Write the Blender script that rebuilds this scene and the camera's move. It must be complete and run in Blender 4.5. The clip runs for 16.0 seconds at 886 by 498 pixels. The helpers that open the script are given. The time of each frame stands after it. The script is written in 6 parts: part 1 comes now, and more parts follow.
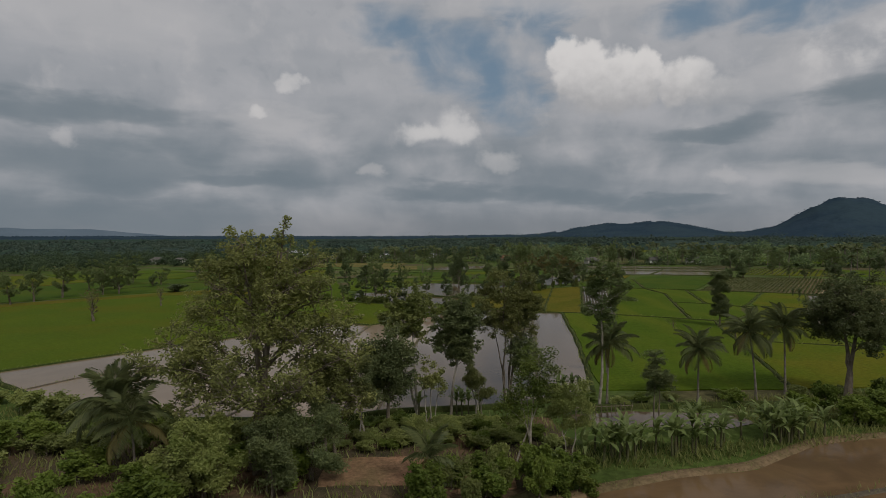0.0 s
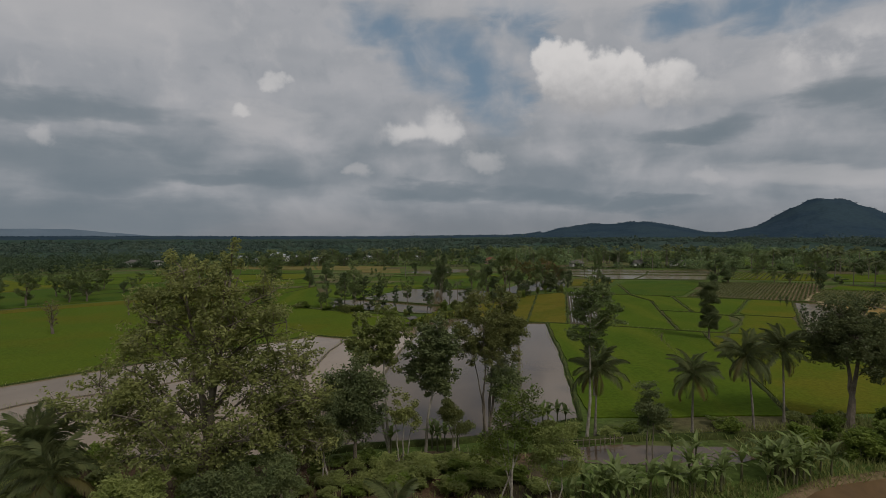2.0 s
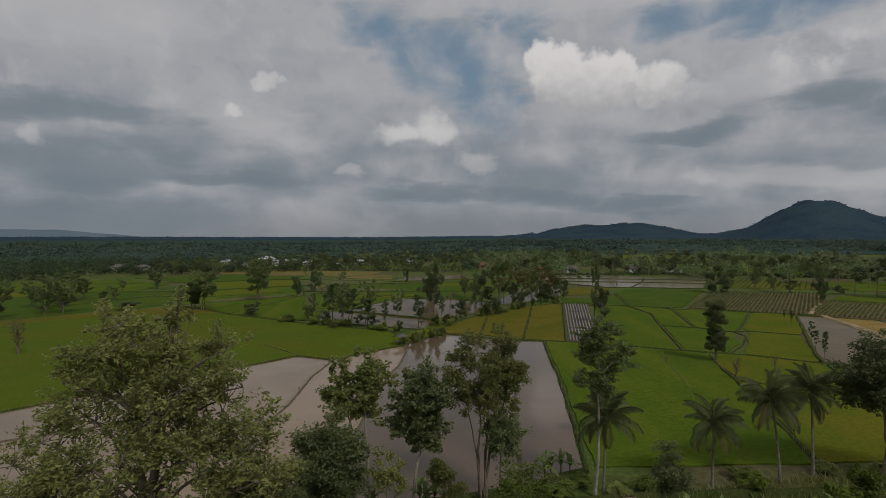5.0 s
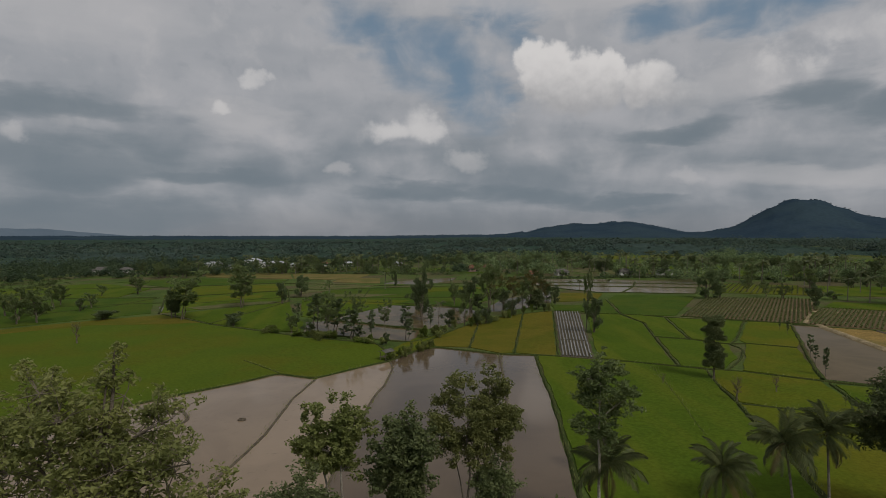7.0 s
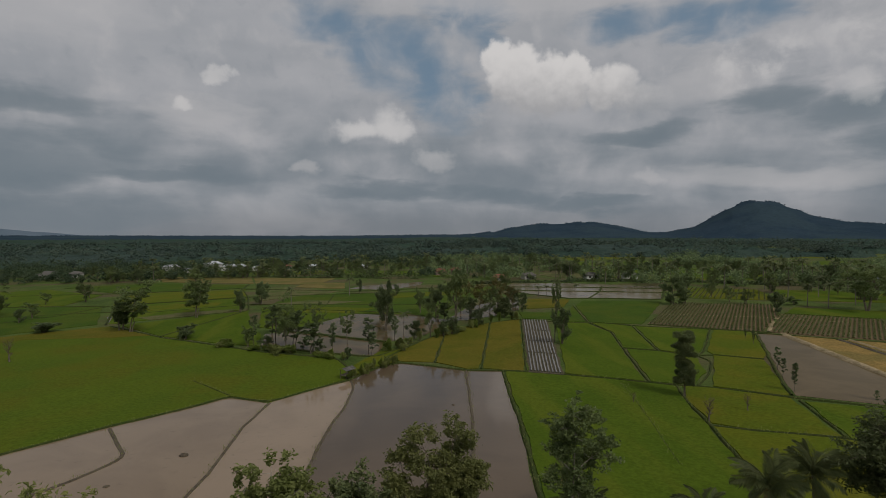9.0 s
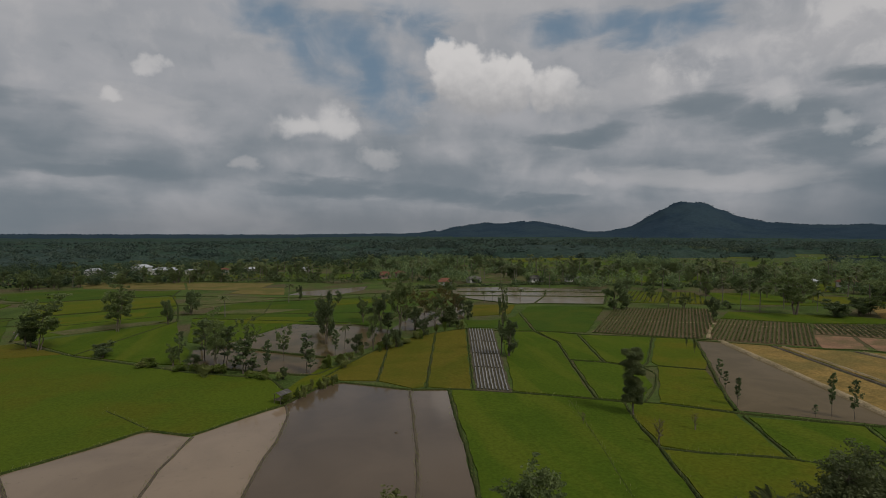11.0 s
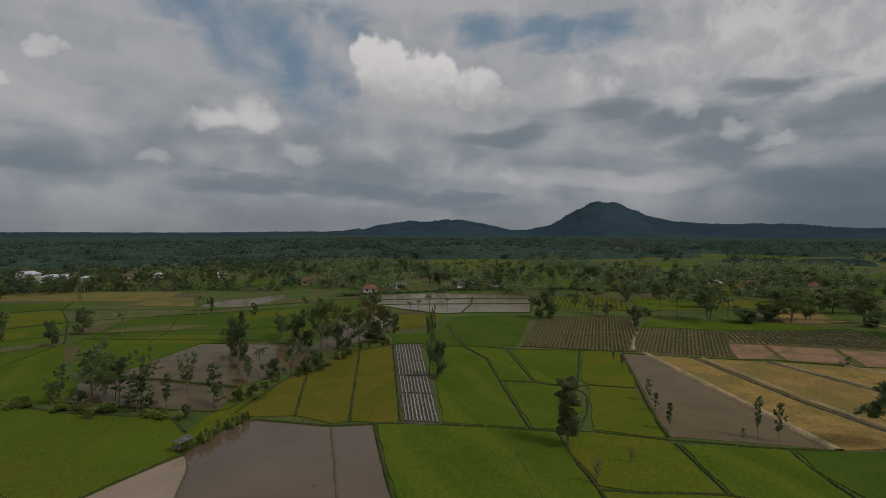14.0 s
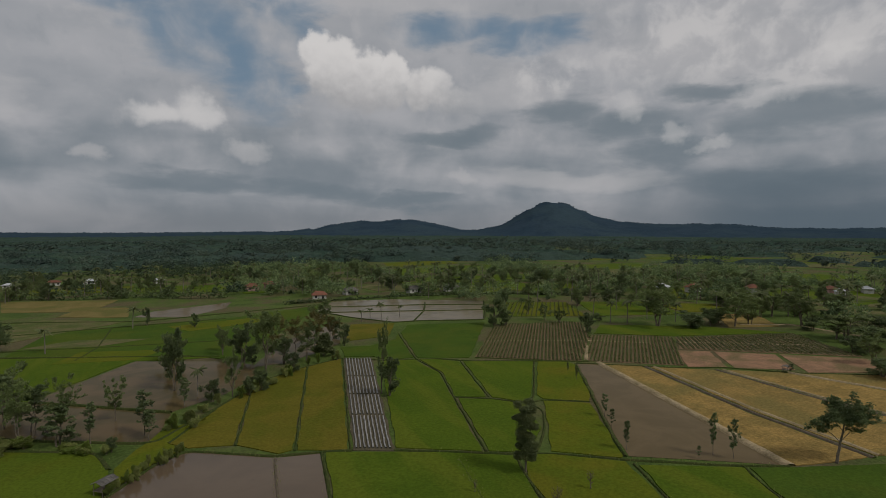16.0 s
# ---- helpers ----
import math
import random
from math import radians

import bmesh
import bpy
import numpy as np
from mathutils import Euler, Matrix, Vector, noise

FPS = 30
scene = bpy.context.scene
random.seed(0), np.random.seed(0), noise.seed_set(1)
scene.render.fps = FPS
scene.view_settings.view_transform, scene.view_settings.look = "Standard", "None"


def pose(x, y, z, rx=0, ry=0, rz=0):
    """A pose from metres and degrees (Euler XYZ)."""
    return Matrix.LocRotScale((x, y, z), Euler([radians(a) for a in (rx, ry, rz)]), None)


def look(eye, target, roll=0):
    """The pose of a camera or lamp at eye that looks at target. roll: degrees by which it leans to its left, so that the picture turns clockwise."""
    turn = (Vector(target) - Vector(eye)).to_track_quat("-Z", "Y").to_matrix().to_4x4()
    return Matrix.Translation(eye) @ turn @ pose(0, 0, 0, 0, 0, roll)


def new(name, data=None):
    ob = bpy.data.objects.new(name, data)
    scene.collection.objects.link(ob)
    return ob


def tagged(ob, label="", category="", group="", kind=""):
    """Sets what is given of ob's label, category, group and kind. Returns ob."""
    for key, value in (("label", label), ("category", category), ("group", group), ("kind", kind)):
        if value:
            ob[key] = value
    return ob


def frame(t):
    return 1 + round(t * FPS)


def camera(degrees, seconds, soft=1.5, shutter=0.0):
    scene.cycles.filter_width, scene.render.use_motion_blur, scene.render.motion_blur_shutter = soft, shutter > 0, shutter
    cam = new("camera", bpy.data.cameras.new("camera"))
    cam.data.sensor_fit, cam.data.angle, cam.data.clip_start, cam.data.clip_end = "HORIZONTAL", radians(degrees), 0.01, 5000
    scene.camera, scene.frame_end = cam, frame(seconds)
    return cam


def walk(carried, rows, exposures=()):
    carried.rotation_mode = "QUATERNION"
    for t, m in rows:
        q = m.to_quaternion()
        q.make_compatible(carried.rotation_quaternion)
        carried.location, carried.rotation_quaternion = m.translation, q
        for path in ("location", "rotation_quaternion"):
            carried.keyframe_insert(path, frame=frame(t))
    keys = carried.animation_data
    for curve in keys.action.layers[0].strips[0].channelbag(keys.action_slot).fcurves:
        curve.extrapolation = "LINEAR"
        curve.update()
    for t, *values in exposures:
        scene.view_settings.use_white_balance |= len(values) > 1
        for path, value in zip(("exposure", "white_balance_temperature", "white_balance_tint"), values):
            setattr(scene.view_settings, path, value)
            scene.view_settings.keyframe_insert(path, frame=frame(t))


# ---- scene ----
cam = camera(78.78, 16.0, soft=0.75)
PATH = [
    (0, pose(-0.00, 0.00, 21.00, 88.65, 0.01, 0.00)),
    (0.5, pose(0.53, 1.41, 21.50, 88.64, 0.02, -0.60)),
    (1, pose(0.85, 2.90, 22.03, 88.62, 0.02, -1.06)),
    (1.5, pose(1.03, 4.22, 22.55, 88.59, 0.01, -1.36)),
    (2, pose(1.21, 5.54, 23.01, 88.63, -0.01, -1.56)),
    (2.5, pose(1.34, 6.78, 23.48, 88.64, 0.01, -1.76)),
    (3, pose(1.53, 8.04, 24.04, 88.65, 0.03, -1.84)),
    (3.5, pose(1.58, 9.20, 24.61, 88.62, 0.02, -1.95)),
    (4.2, pose(1.59, 10.92, 25.32, 88.70, -0.02, -2.18)),
    (6.3, pose(2.08, 15.65, 27.86, 88.63, -0.10, -2.72)),
    (7, pose(2.36, 17.77, 29.01, 88.53, -0.02, -3.39)),
    (7.5, pose(2.75, 19.09, 29.61, 88.51, -0.04, -4.00)),
    (8, pose(2.85, 20.53, 30.23, 88.52, -0.08, -5.01)),
    (8.7, pose(3.34, 22.47, 31.22, 88.50, -0.07, -6.23)),
    (10.8, pose(4.71, 28.75, 34.39, 88.37, -0.17, -11.88)),
    (11.5, pose(5.19, 30.80, 35.54, 88.31, -0.16, -14.34)),
    (12, pose(5.65, 32.27, 36.37, 88.29, -0.20, -15.64)),
    (12.5, pose(5.95, 33.66, 37.13, 88.26, -0.23, -16.66)),
    (13, pose(6.17, 35.01, 37.97, 88.22, -0.24, -17.92)),
    (13.5, pose(6.39, 36.32, 38.68, 88.15, -0.24, -19.14)),
    (14, pose(6.79, 37.69, 39.47, 88.12, -0.25, -20.56)),
    (14.5, pose(7.16, 38.99, 40.13, 88.14, -0.23, -22.24)),
    (15, pose(7.47, 40.30, 40.90, 88.14, -0.19, -23.73)),
    (15.5, pose(7.94, 41.50, 41.65, 88.10, -0.18, -24.80)),
    (16, pose(8.60, 42.59, 42.49, 88.09, -0.21, -25.66)),
]
walk(cam, PATH, ((0.0, -0.02), (6.0, -0.02), (8.5, -0.07), (11.0, -0.10), (16.0, -0.08)))

# ---- light ----
SUN_ELEVATION, SUN_AZIMUTH = 47.0, 146.0     # degrees; the azimuth runs clockwise from +y
sun = new("sun", bpy.data.lights.new("sun", "SUN"))
sun.data.energy, sun.data.angle, sun.data.color = 1.25, radians(12), (1.0, 0.97, 0.91)
_d = Vector((math.sin(radians(SUN_AZIMUTH)) * math.cos(radians(SUN_ELEVATION)),
             math.cos(radians(SUN_AZIMUTH)) * math.cos(radians(SUN_ELEVATION)), math.sin(radians(SUN_ELEVATION))))
sun.matrix_world = look(_d * 100, (0, 0, 0))


class Nodes:
    """A short way to write node trees."""

    def __init__(self, tree):
        self.tree = tree
        tree.nodes.clear()

    def add(self, kind, *inputs, out=0):
        n = self.tree.nodes.new(kind)
        for i, value in enumerate(inputs):
            self.put(n, i, value)
        return n.outputs[out] if len(n.outputs) else n

    def put(self, n, i, value):
        if value is None:
            return
        if isinstance(value, bpy.types.NodeSocket):
            self.tree.links.new(value, n.inputs[i])
        elif isinstance(value, tuple) and len(value) == 3 and n.inputs[i].type == "RGBA":
            n.inputs[i].default_value = (*value, 1)
        else:
            n.inputs[i].default_value = value

    def math(self, op, a, b=0.0, c=0.0):
        n = self.tree.nodes.new("ShaderNodeMath")
        n.operation = op
        for i, value in enumerate((a, b, c)):
            self.put(n, i, value)
        return n.outputs[0]

    def mix(self, f, a, b, blend="MIX"):
        n = self.tree.nodes.new("ShaderNodeMix")
        n.data_type, n.blend_type = "RGBA", blend
        self.put(n, 0, f), self.put(n, 6, a), self.put(n, 7, b)
        return n.outputs[2]

    def noise(self, vector, scale, detail=4.0, rough=0.55, out=0, distortion=0.0):
        n = self.tree.nodes.new("ShaderNodeTexNoise")
        self.put(n, 0, vector)
        n.inputs["Scale"].default_value, n.inputs["Detail"].default_value = scale, detail
        n.inputs["Roughness"].default_value, n.inputs["Distortion"].default_value = rough, distortion
        return n.outputs[out]

    def step(self, x, low, high):
        n = self.tree.nodes.new("ShaderNodeMapRange")
        n.interpolation_type = "SMOOTHSTEP"
        self.put(n, 0, x)
        n.inputs[1].default_value, n.inputs[2].default_value = low, high
        return n.outputs[0]


def build_sky():
    """A broken overcast: a grey layer in streaks, heavier bands, openings to the blue, white heaps."""
    world = bpy.data.worlds.new("sky")
    scene.world = world
    world.use_nodes = True
    k = Nodes(world.node_tree)
    way = k.add("ShaderNodeTexCoord")
    n = k.tree.nodes.new("ShaderNodeSeparateXYZ")
    k.put(n, 0, way)
    x, y, z = n.outputs
    az = k.math("MULTIPLY", k.math("ARCTAN2", x, y), 57.2958)
    el = k.math("MULTIPLY", k.math("ARCSINE", z), 57.2958)
    even = k.add("ShaderNodeCombineXYZ", k.math("MULTIPLY", az, 0.1), k.math("MULTIPLY", el, 0.1), 0.0)
    streaky = k.add("ShaderNodeCombineXYZ", k.math("MULTIPLY", az, 0.055), k.math("MULTIPLY", el, 0.17), 0.0)

    def warped(vector, scale, wide, tall, detail=5.0):
        n = k.tree.nodes.new("ShaderNodeSeparateXYZ")
        k.put(n, 0, k.noise(vector, scale, detail, 0.55, out=1))
        return (k.math("ADD", az, k.math("MULTIPLY", k.math("SUBTRACT", n.outputs[0], 0.5), wide)),
                k.math("ADD", el, k.math("MULTIPLY", k.math("SUBTRACT", n.outputs[1], 0.5), tall)))

    drift = warped(streaky, 2.0, 12.0, 5.0)
    curl = warped(even, 2.6, 5.5, 4.2, 6.0)

    def blob(at, a0, e0, ra, re, low, high):
        dx = k.math("DIVIDE", k.math("SUBTRACT", at[0], a0), ra)
        dy = k.math("DIVIDE", k.math("SUBTRACT", at[1], e0), re)
        r = k.math("ADD", k.math("MULTIPLY", dx, dx), k.math("MULTIPLY", dy, dy))
        return k.step(r, high, low)

    def most(at, low, high, *spots):
        out = blob(at, *spots[0], low, high)
        for spot in spots[1:]:
            out = k.math("MAXIMUM", out, blob(at, *spot, low, high))
        return out

    def over(colour, mask, amount, paint):
        return k.mix(k.math("MULTIPLY", mask, amount), colour, paint)

    sky = k.tree.nodes.new("ShaderNodeTexSky")
    sky.sky_type, sky.sun_disc, sky.dust_density = "NISHITA", False, 1.5
    sky.sun_elevation, sky.sun_rotation = radians(SUN_ELEVATION), radians(SUN_AZIMUTH)
    blue = k.mix(0.75, k.mix(1.0, sky.outputs[0], (0.045, 0.045, 0.045), "MULTIPLY"), SKY_BLUE)
    # the grey layer: soft folds, drawn out flat towards the horizon
    folds = k.noise(streaky, 1.5, 4.0, 0.44, distortion=0.3)
    puffs = k.noise(even, 1.7, 5.0, 0.50, distortion=0.3)
    body = k.math("ADD", k.math("MULTIPLY", folds, 0.60), k.math("MULTIPLY", puffs, 0.40))
    grey = k.mix(k.step(body, 0.24, 0.74), SKY_MID, SKY_LIGHT)
    colour = over(grey, k.step(el, 9.0, 19.0), 0.45, SKY_LIGHT)
    billow = k.noise(even, 3.4, 6.0, 0.56, distortion=0.25)
    colour = over(colour, k.math("MULTIPLY", k.step(billow, 0.50, 0.74), k.step(el, 3.0, 9.0)), 0.40, SKY_PALE)
    colour = over(colour, k.math("MULTIPLY", k.step(billow, 0.46, 0.26), k.step(el, 3.0, 9.0)), 0.35, SKY_MID)
    # lower, duller part of the layer
    colour = over(colour, k.math("MULTIPLY", k.step(el, 14.5, 6.0), k.step(body, 0.66, 0.36)), 0.62, SKY_DARK)
    colour = over(colour, k.step(el, 4.2, 0.3), 0.62, SKY_LOW)
    # openings to the blue
    gap = most(drift, 0.0, 2.0, (1.5, 18.0, 5.5, 3.2), (7.0, 15.5, 3.8, 4.5), (-5.0, 21.0, 5.5, 1.8), (8.8, 21.3, 3.0, 2.6), (27.5, 20.4, 6.0, 1.5), (34.0, 19.2, 4.5, 1.6))
    colour = over(colour, k.math("MULTIPLY", gap, k.step(puffs, 0.74, 0.40)), 0.95, blue)
    # wide pale sheets
    pale = most(drift, 0.0, 1.6, (14.0, 23.2, 14.0, 1.9), (52.0, 17.0, 9.0, 4.0), (33.0, 14.6, 4.5, 2.6), (62.0, 14.5, 6.0, 3.2), (-17.0, 11.6, 5.5, 1.5), (-34.0, 19.5, 14.0, 3.5), (40.0, 5.4, 10.0, 1.3))
    colour = over(colour, pale, 0.55, SKY_PALE)
    bright = most(curl, 0.0, 2.0, (51.0, 18.0, 9.0, 4.0), (61.5, 15.0, 7.0, 3.5), (36.5, 15.5, 4.0, 2.2))
    colour = over(colour, k.math("MULTIPLY", bright, k.step(billow, 0.40, 0.62)), 0.42, SKY_WHITE)
    # heavy bands
    heavy = most(drift, 0.0, 1.5, (-35.0, 11.2, 11.0, 1.5), (-32.0, 1.8, 16.0, 2.2), (-31.0, 6.4, 13.0, 2.4), (-21.0, 5.6, 9.0, 1.2), (2.0, 4.6, 10.0, 1.1), (13.0, 4.0, 7.0, 1.2), (22.0, 3.2, 6.0, 0.8),
                 (38.5, 12.2, 4.0, 1.8), (44.0, 10.4, 4.5, 1.6), (48.5, 7.8, 4.0, 1.2), (58.5, 10.2, 7.0, 1.9), (52.0, 13.0, 5.0, 1.0), (26.0, 10.0, 6.5, 1.0), (57.0, 4.8, 8.0, 1.5))
    colour = over(colour, heavy, 0.80, SKY_DARK)
    storm = k.math("MULTIPLY", k.step(az, 40.0, 58.0), k.step(drift[1], 9.0, 1.5))
    colour = over(colour, storm, 0.90, SKY_STORM)
    # lit rims of the far heaps
    rims = most(curl, 0.0, 1.3, (44.5, 12.6, 1.7, 1.2), (48.6, 9.6, 1.6, 1.0), (51.8, 8.0, 2.0, 0.6), (61.5, 14.6, 3.0, 1.2), (56.0, 12.2, 3.0, 0.9))
    colour = over(colour, rims, 0.32, SKY_WHITE)
    # the great heap: hard white towers over a grey base
    heap = most(curl, 0.45, 1.20, (12.9, 17.8, 1.8, 1.9), (14.8, 17.3, 2.2, 1.9), (17.4, 16.6, 2.2, 1.7), (20.4, 16.2, 2.0, 1.8), (14.2, 15.2, 2.9, 2.6), (17.5, 14.4, 4.2, 2.8), (23.6, 14.4, 3.2, 2.2), (27.0, 13.0, 3.0, 1.7))
    foot = k.math("MULTIPLY", k.step(curl[1], 10.2, 13.6), k.step(curl[0], 31.0, 23.0))
    lumps = k.math("MULTIPLY", k.math("SUBTRACT", k.noise(even, 6.0, 5.0, 0.55), 0.5), 4.2)
    lift = k.math("ADD", k.math("ADD", el, k.math("MULTIPLY", k.math("SUBTRACT", az, 12.0), 0.10)), lumps)
    colour = over(colour, k.math("MULTIPLY", heap, foot), 0.94, k.mix(k.step(lift, 11.8, 18.6), SKY_GREY, SKY_WHITE))
    # stray puffs
    stray = most(curl, 0.0, 1.9, (-1.8, 11.0, 2.2, 1.2), (1.2, 11.1, 2.4, 1.2), (5.9, 8.0, 1.9, 1.1), (-15.8, 15.6, 1.1, 0.6), (-7.2, 6.8, 1.0, 0.8), (-34.8, 8.2, 1.2, 0.7), (27.0, 6.0, 1.3, 0.6), (-18.8, 12.6, 1.1, 0.6))
    shade = k.math("ADD", k.math("MULTIPLY", lumps, 0.35), curl[1])
    colour = over(colour, stray, 0.50, k.mix(k.step(shade, 6.5, 11.2), SKY_PALE, SKY_WHITE))
    middle = most(curl, 0.0, 1.5, (-1.8, 11.2, 2.2, 1.2), (0.6, 11.7, 2.0, 1.4), (1.8, 11.1, 1.8, 1.1))
    colour = over(colour, middle, 0.34, SKY_WHITE)
    k.add("ShaderNodeOutputWorld", k.add("ShaderNodeBackground", colour, 1.0))


SKY_DARK, SKY_LIGHT, SKY_LOW, SKY_WHITE = (0.155, 0.190, 0.220), (0.385, 0.388, 0.408), (0.185, 0.197, 0.214), (0.640, 0.620, 0.610)
SKY_GREY, SKY_MID, SKY_PALE = (0.325, 0.325, 0.335), (0.228, 0.252, 0.282), (0.450, 0.442, 0.450)
SKY_BLUE, SKY_STORM = (0.165, 0.245, 0.330), (0.092, 0.125, 0.155)
build_sky()


# ---- materials ----
def surface(name, a, b, size=6.0, fine=0.25, rough=0.85, bump=0.4, islands=0.0, third=None, third_size=40.0, specular=0.25, metallic=0.0, own=0.0, contrast=0.4, streak=None):
    """Two colours mixed in patches of the given size, grain of the size fine, and a third colour in wide stains."""
    m = bpy.data.materials.new(name)
    m.use_nodes = True
    k = Nodes(m.node_tree)
    place_ = k.add("ShaderNodeNewGeometry")
    colour = k.mix(k.step(k.noise(place_, 1.0 / size, 5.0, 0.6), 0.36, 0.64), a, b)
    if third:
        spot = place_
        if streak is not None:   # stains drawn out along one way
            n = k.tree.nodes.new("ShaderNodeMapping")
            k.put(n, 0, place_)
            n.inputs["Rotation"].default_value[2] = radians(streak)
            n.inputs["Scale"].default_value = (1.0, 0.16, 1.0)
            spot = n.outputs[0]
        colour = k.mix(k.step(k.noise(spot, 1.0 / third_size, 4.0, 0.55), 0.44, 0.64), colour, third)
    grain = k.noise(place_, 1.0 / fine, 4.0, 0.65)
    colour = k.mix(0.75, colour, k.mix(k.step(grain, 0.25, 0.75), (1 - contrast,) * 3, (1 + contrast,) * 3), "MULTIPLY")
    if islands:
        geo = k.tree.nodes.new("ShaderNodeNewGeometry")
        v = k.math("ADD", k.math("MULTIPLY", geo.outputs["Random Per Island"], 2 * islands), 1 - islands)
        colour = k.mix(1.0, colour, k.add("ShaderNodeCombineXYZ", v, v, v), "MULTIPLY")
    if own:
        info = k.tree.nodes.new("ShaderNodeObjectInfo")
        v = k.math("ADD", k.math("MULTIPLY", info.outputs["Random"], 2 * own), 1 - own)
        colour = k.mix(1.0, colour, k.add("ShaderNodeCombineXYZ", v, v, v), "MULTIPLY")
    p = k.tree.nodes.new("ShaderNodeBsdfPrincipled")
    k.put(p, 0, colour)
    p.inputs["Roughness"].default_value, p.inputs["Metallic"].default_value = rough, metallic
    p.inputs["Specular IOR Level"].default_value = specular
    if bump:
        n = k.tree.nodes.new("ShaderNodeBump")
        n.inputs["Strength"].default_value, n.inputs["Distance"].default_value = bump, fine * 0.6
        k.put(n, "Height", grain)
        k.put(p, "Normal", n.outputs[0])
    k.add("ShaderNodeOutputMaterial", p.outputs[0])
    return m


def leaf_material(name, a, b, patch=2.5, speck=0.45):
    """Leaves: colours that vary from leaf to leaf and from clump to clump, some light coming through."""
    m = bpy.data.materials.new(name)
    m.use_nodes = True
    k = Nodes(m.node_tree)
    geo = k.tree.nodes.new("ShaderNodeNewGeometry")
    info = k.tree.nodes.new("ShaderNodeObjectInfo")
    f = k.math("ADD", k.math("MULTIPLY", geo.outputs["Random Per Island"], speck), k.math("MULTIPLY", k.step(k.noise(geo.outputs[0], 1.0 / patch, 3.0), 0.3, 0.7), 1.0 - speck))
    colour = k.mix(f, a, b)
    v = k.math("ADD", k.math("MULTIPLY", info.outputs["Random"], 0.5), 0.75)
    colour = k.mix(1.0, colour, k.add("ShaderNodeCombineXYZ", v, v, v), "MULTIPLY")
    p = k.tree.nodes.new("ShaderNodeBsdfPrincipled")
    k.put(p, 0, colour)
    p.inputs["Roughness"].default_value = 0.55
    p.inputs["Specular IOR Level"].default_value = 0.3
    t = k.add("ShaderNodeBsdfTranslucent", colour)
    k.add("ShaderNodeOutputMaterial", k.add("ShaderNodeMixShader", 0.46, p.outputs[0], t))
    return m


def water_material(name, a, b, size=14.0, rough=0.07, ior=1.33):
    m = bpy.data.materials.new(name)
    m.use_nodes = True
    k = Nodes(m.node_tree)
    place_ = k.add("ShaderNodeNewGeometry")
    colour = k.mix(k.step(k.noise(place_, 1.0 / size, 5.0, 0.6, distortion=0.6), 0.35, 0.65), a, b)
    colour = k.mix(k.math("MULTIPLY", k.step(k.noise(place_, 0.9, 6.0, 0.7), 0.58, 0.72), 0.35), colour, (0.10, 0.075, 0.05))
    p = k.tree.nodes.new("ShaderNodeBsdfPrincipled")
    k.put(p, 0, colour)
    p.inputs["Roughness"].default_value, p.inputs["IOR"].default_value = rough, ior
    n = k.tree.nodes.new("ShaderNodeBump")
    n.inputs["Strength"].default_value, n.inputs["Distance"].default_value = 0.05, 0.05
    k.put(n, "Height", k.noise(place_, 2.2, 4.0, 0.6))
    k.put(p, "Normal", n.outputs[0])
    k.add("ShaderNodeOutputMaterial", p.outputs[0])
    return m


GROUND = surface("grass_and_earth", (0.064, 0.096, 0.023), (0.091, 0.127, 0.030), 18.0, 0.7, 0.95, 0.5, third=(0.112, 0.094, 0.048), third_size=30.0, specular=0.04)
RICE = surface("young_rice", (0.065, 0.104, 0.009), (0.078, 0.116, 0.010), 14.0, 0.6, 1.0, 0.3, third=(0.097, 0.124, 0.012), third_size=7.0, streak=20, specular=0.04, contrast=0.25)
RICE_WEST = surface("olive_young_rice", (0.076, 0.112, 0.011), (0.088, 0.121, 0.011), 22.0, 0.6, 1.0, 0.3, third=(0.097, 0.109, 0.011), third_size=26.0, specular=0.04, contrast=0.25)
RICE_DARK = surface("lush_and_shadowed_rice", (0.050, 0.088, 0.012), (0.061, 0.101, 0.012), 12.0, 0.6, 1.0, 0.3, third=(0.073, 0.101, 0.013), third_size=22.0, specular=0.04, contrast=0.25)
RICE_LIME = surface("yellowing_rice", (0.104, 0.120, 0.010), (0.088, 0.116, 0.010), 9.0, 0.6, 1.0, 0.3, third=(0.122, 0.121, 0.012), third_size=15.0, specular=0.04, contrast=0.25)
RICE_GOLD = surface("ripe_rice", (0.135, 0.114, 0.016), (0.118, 0.107, 0.014), 9.0, 0.6, 1.0, 0.3, third=(0.100, 0.103, 0.012), third_size=13.0, specular=0.04, contrast=0.25)
RICE_TAN = surface("dry_rice", (0.195, 0.153, 0.055), (0.159, 0.130, 0.043), 9.0, 0.6, 1.0, 0.3, third=(0.130, 0.122, 0.036), third_size=20.0, specular=0.04, contrast=0.25)
STUBBLE = surface("rice_stubble", (0.312, 0.203, 0.062), (0.224, 0.153, 0.047), 5.0, 0.6, 0.95, 0.6, third=(0.192, 0.148, 0.046), third_size=18.0, specular=0.1)
FALLOW = surface("fallow_paddy", (0.137, 0.120, 0.052), (0.104, 0.111, 0.034), 5.0, 0.6, 0.95, 0.6, third=(0.078, 0.099, 0.023), third_size=12.0, specular=0.1)
SOIL_RED = surface("red_soil", (0.314, 0.180, 0.105), (0.236, 0.142, 0.082), 4.0, 0.4, 0.95, 0.6, third=(0.175, 0.128, 0.062), third_size=9.0, specular=0.1)
SOIL_BED = surface("bed_soil", (0.203, 0.140, 0.078), (0.151, 0.114, 0.056), 3.0, 0.4, 0.95, 0.6, specular=0.1)
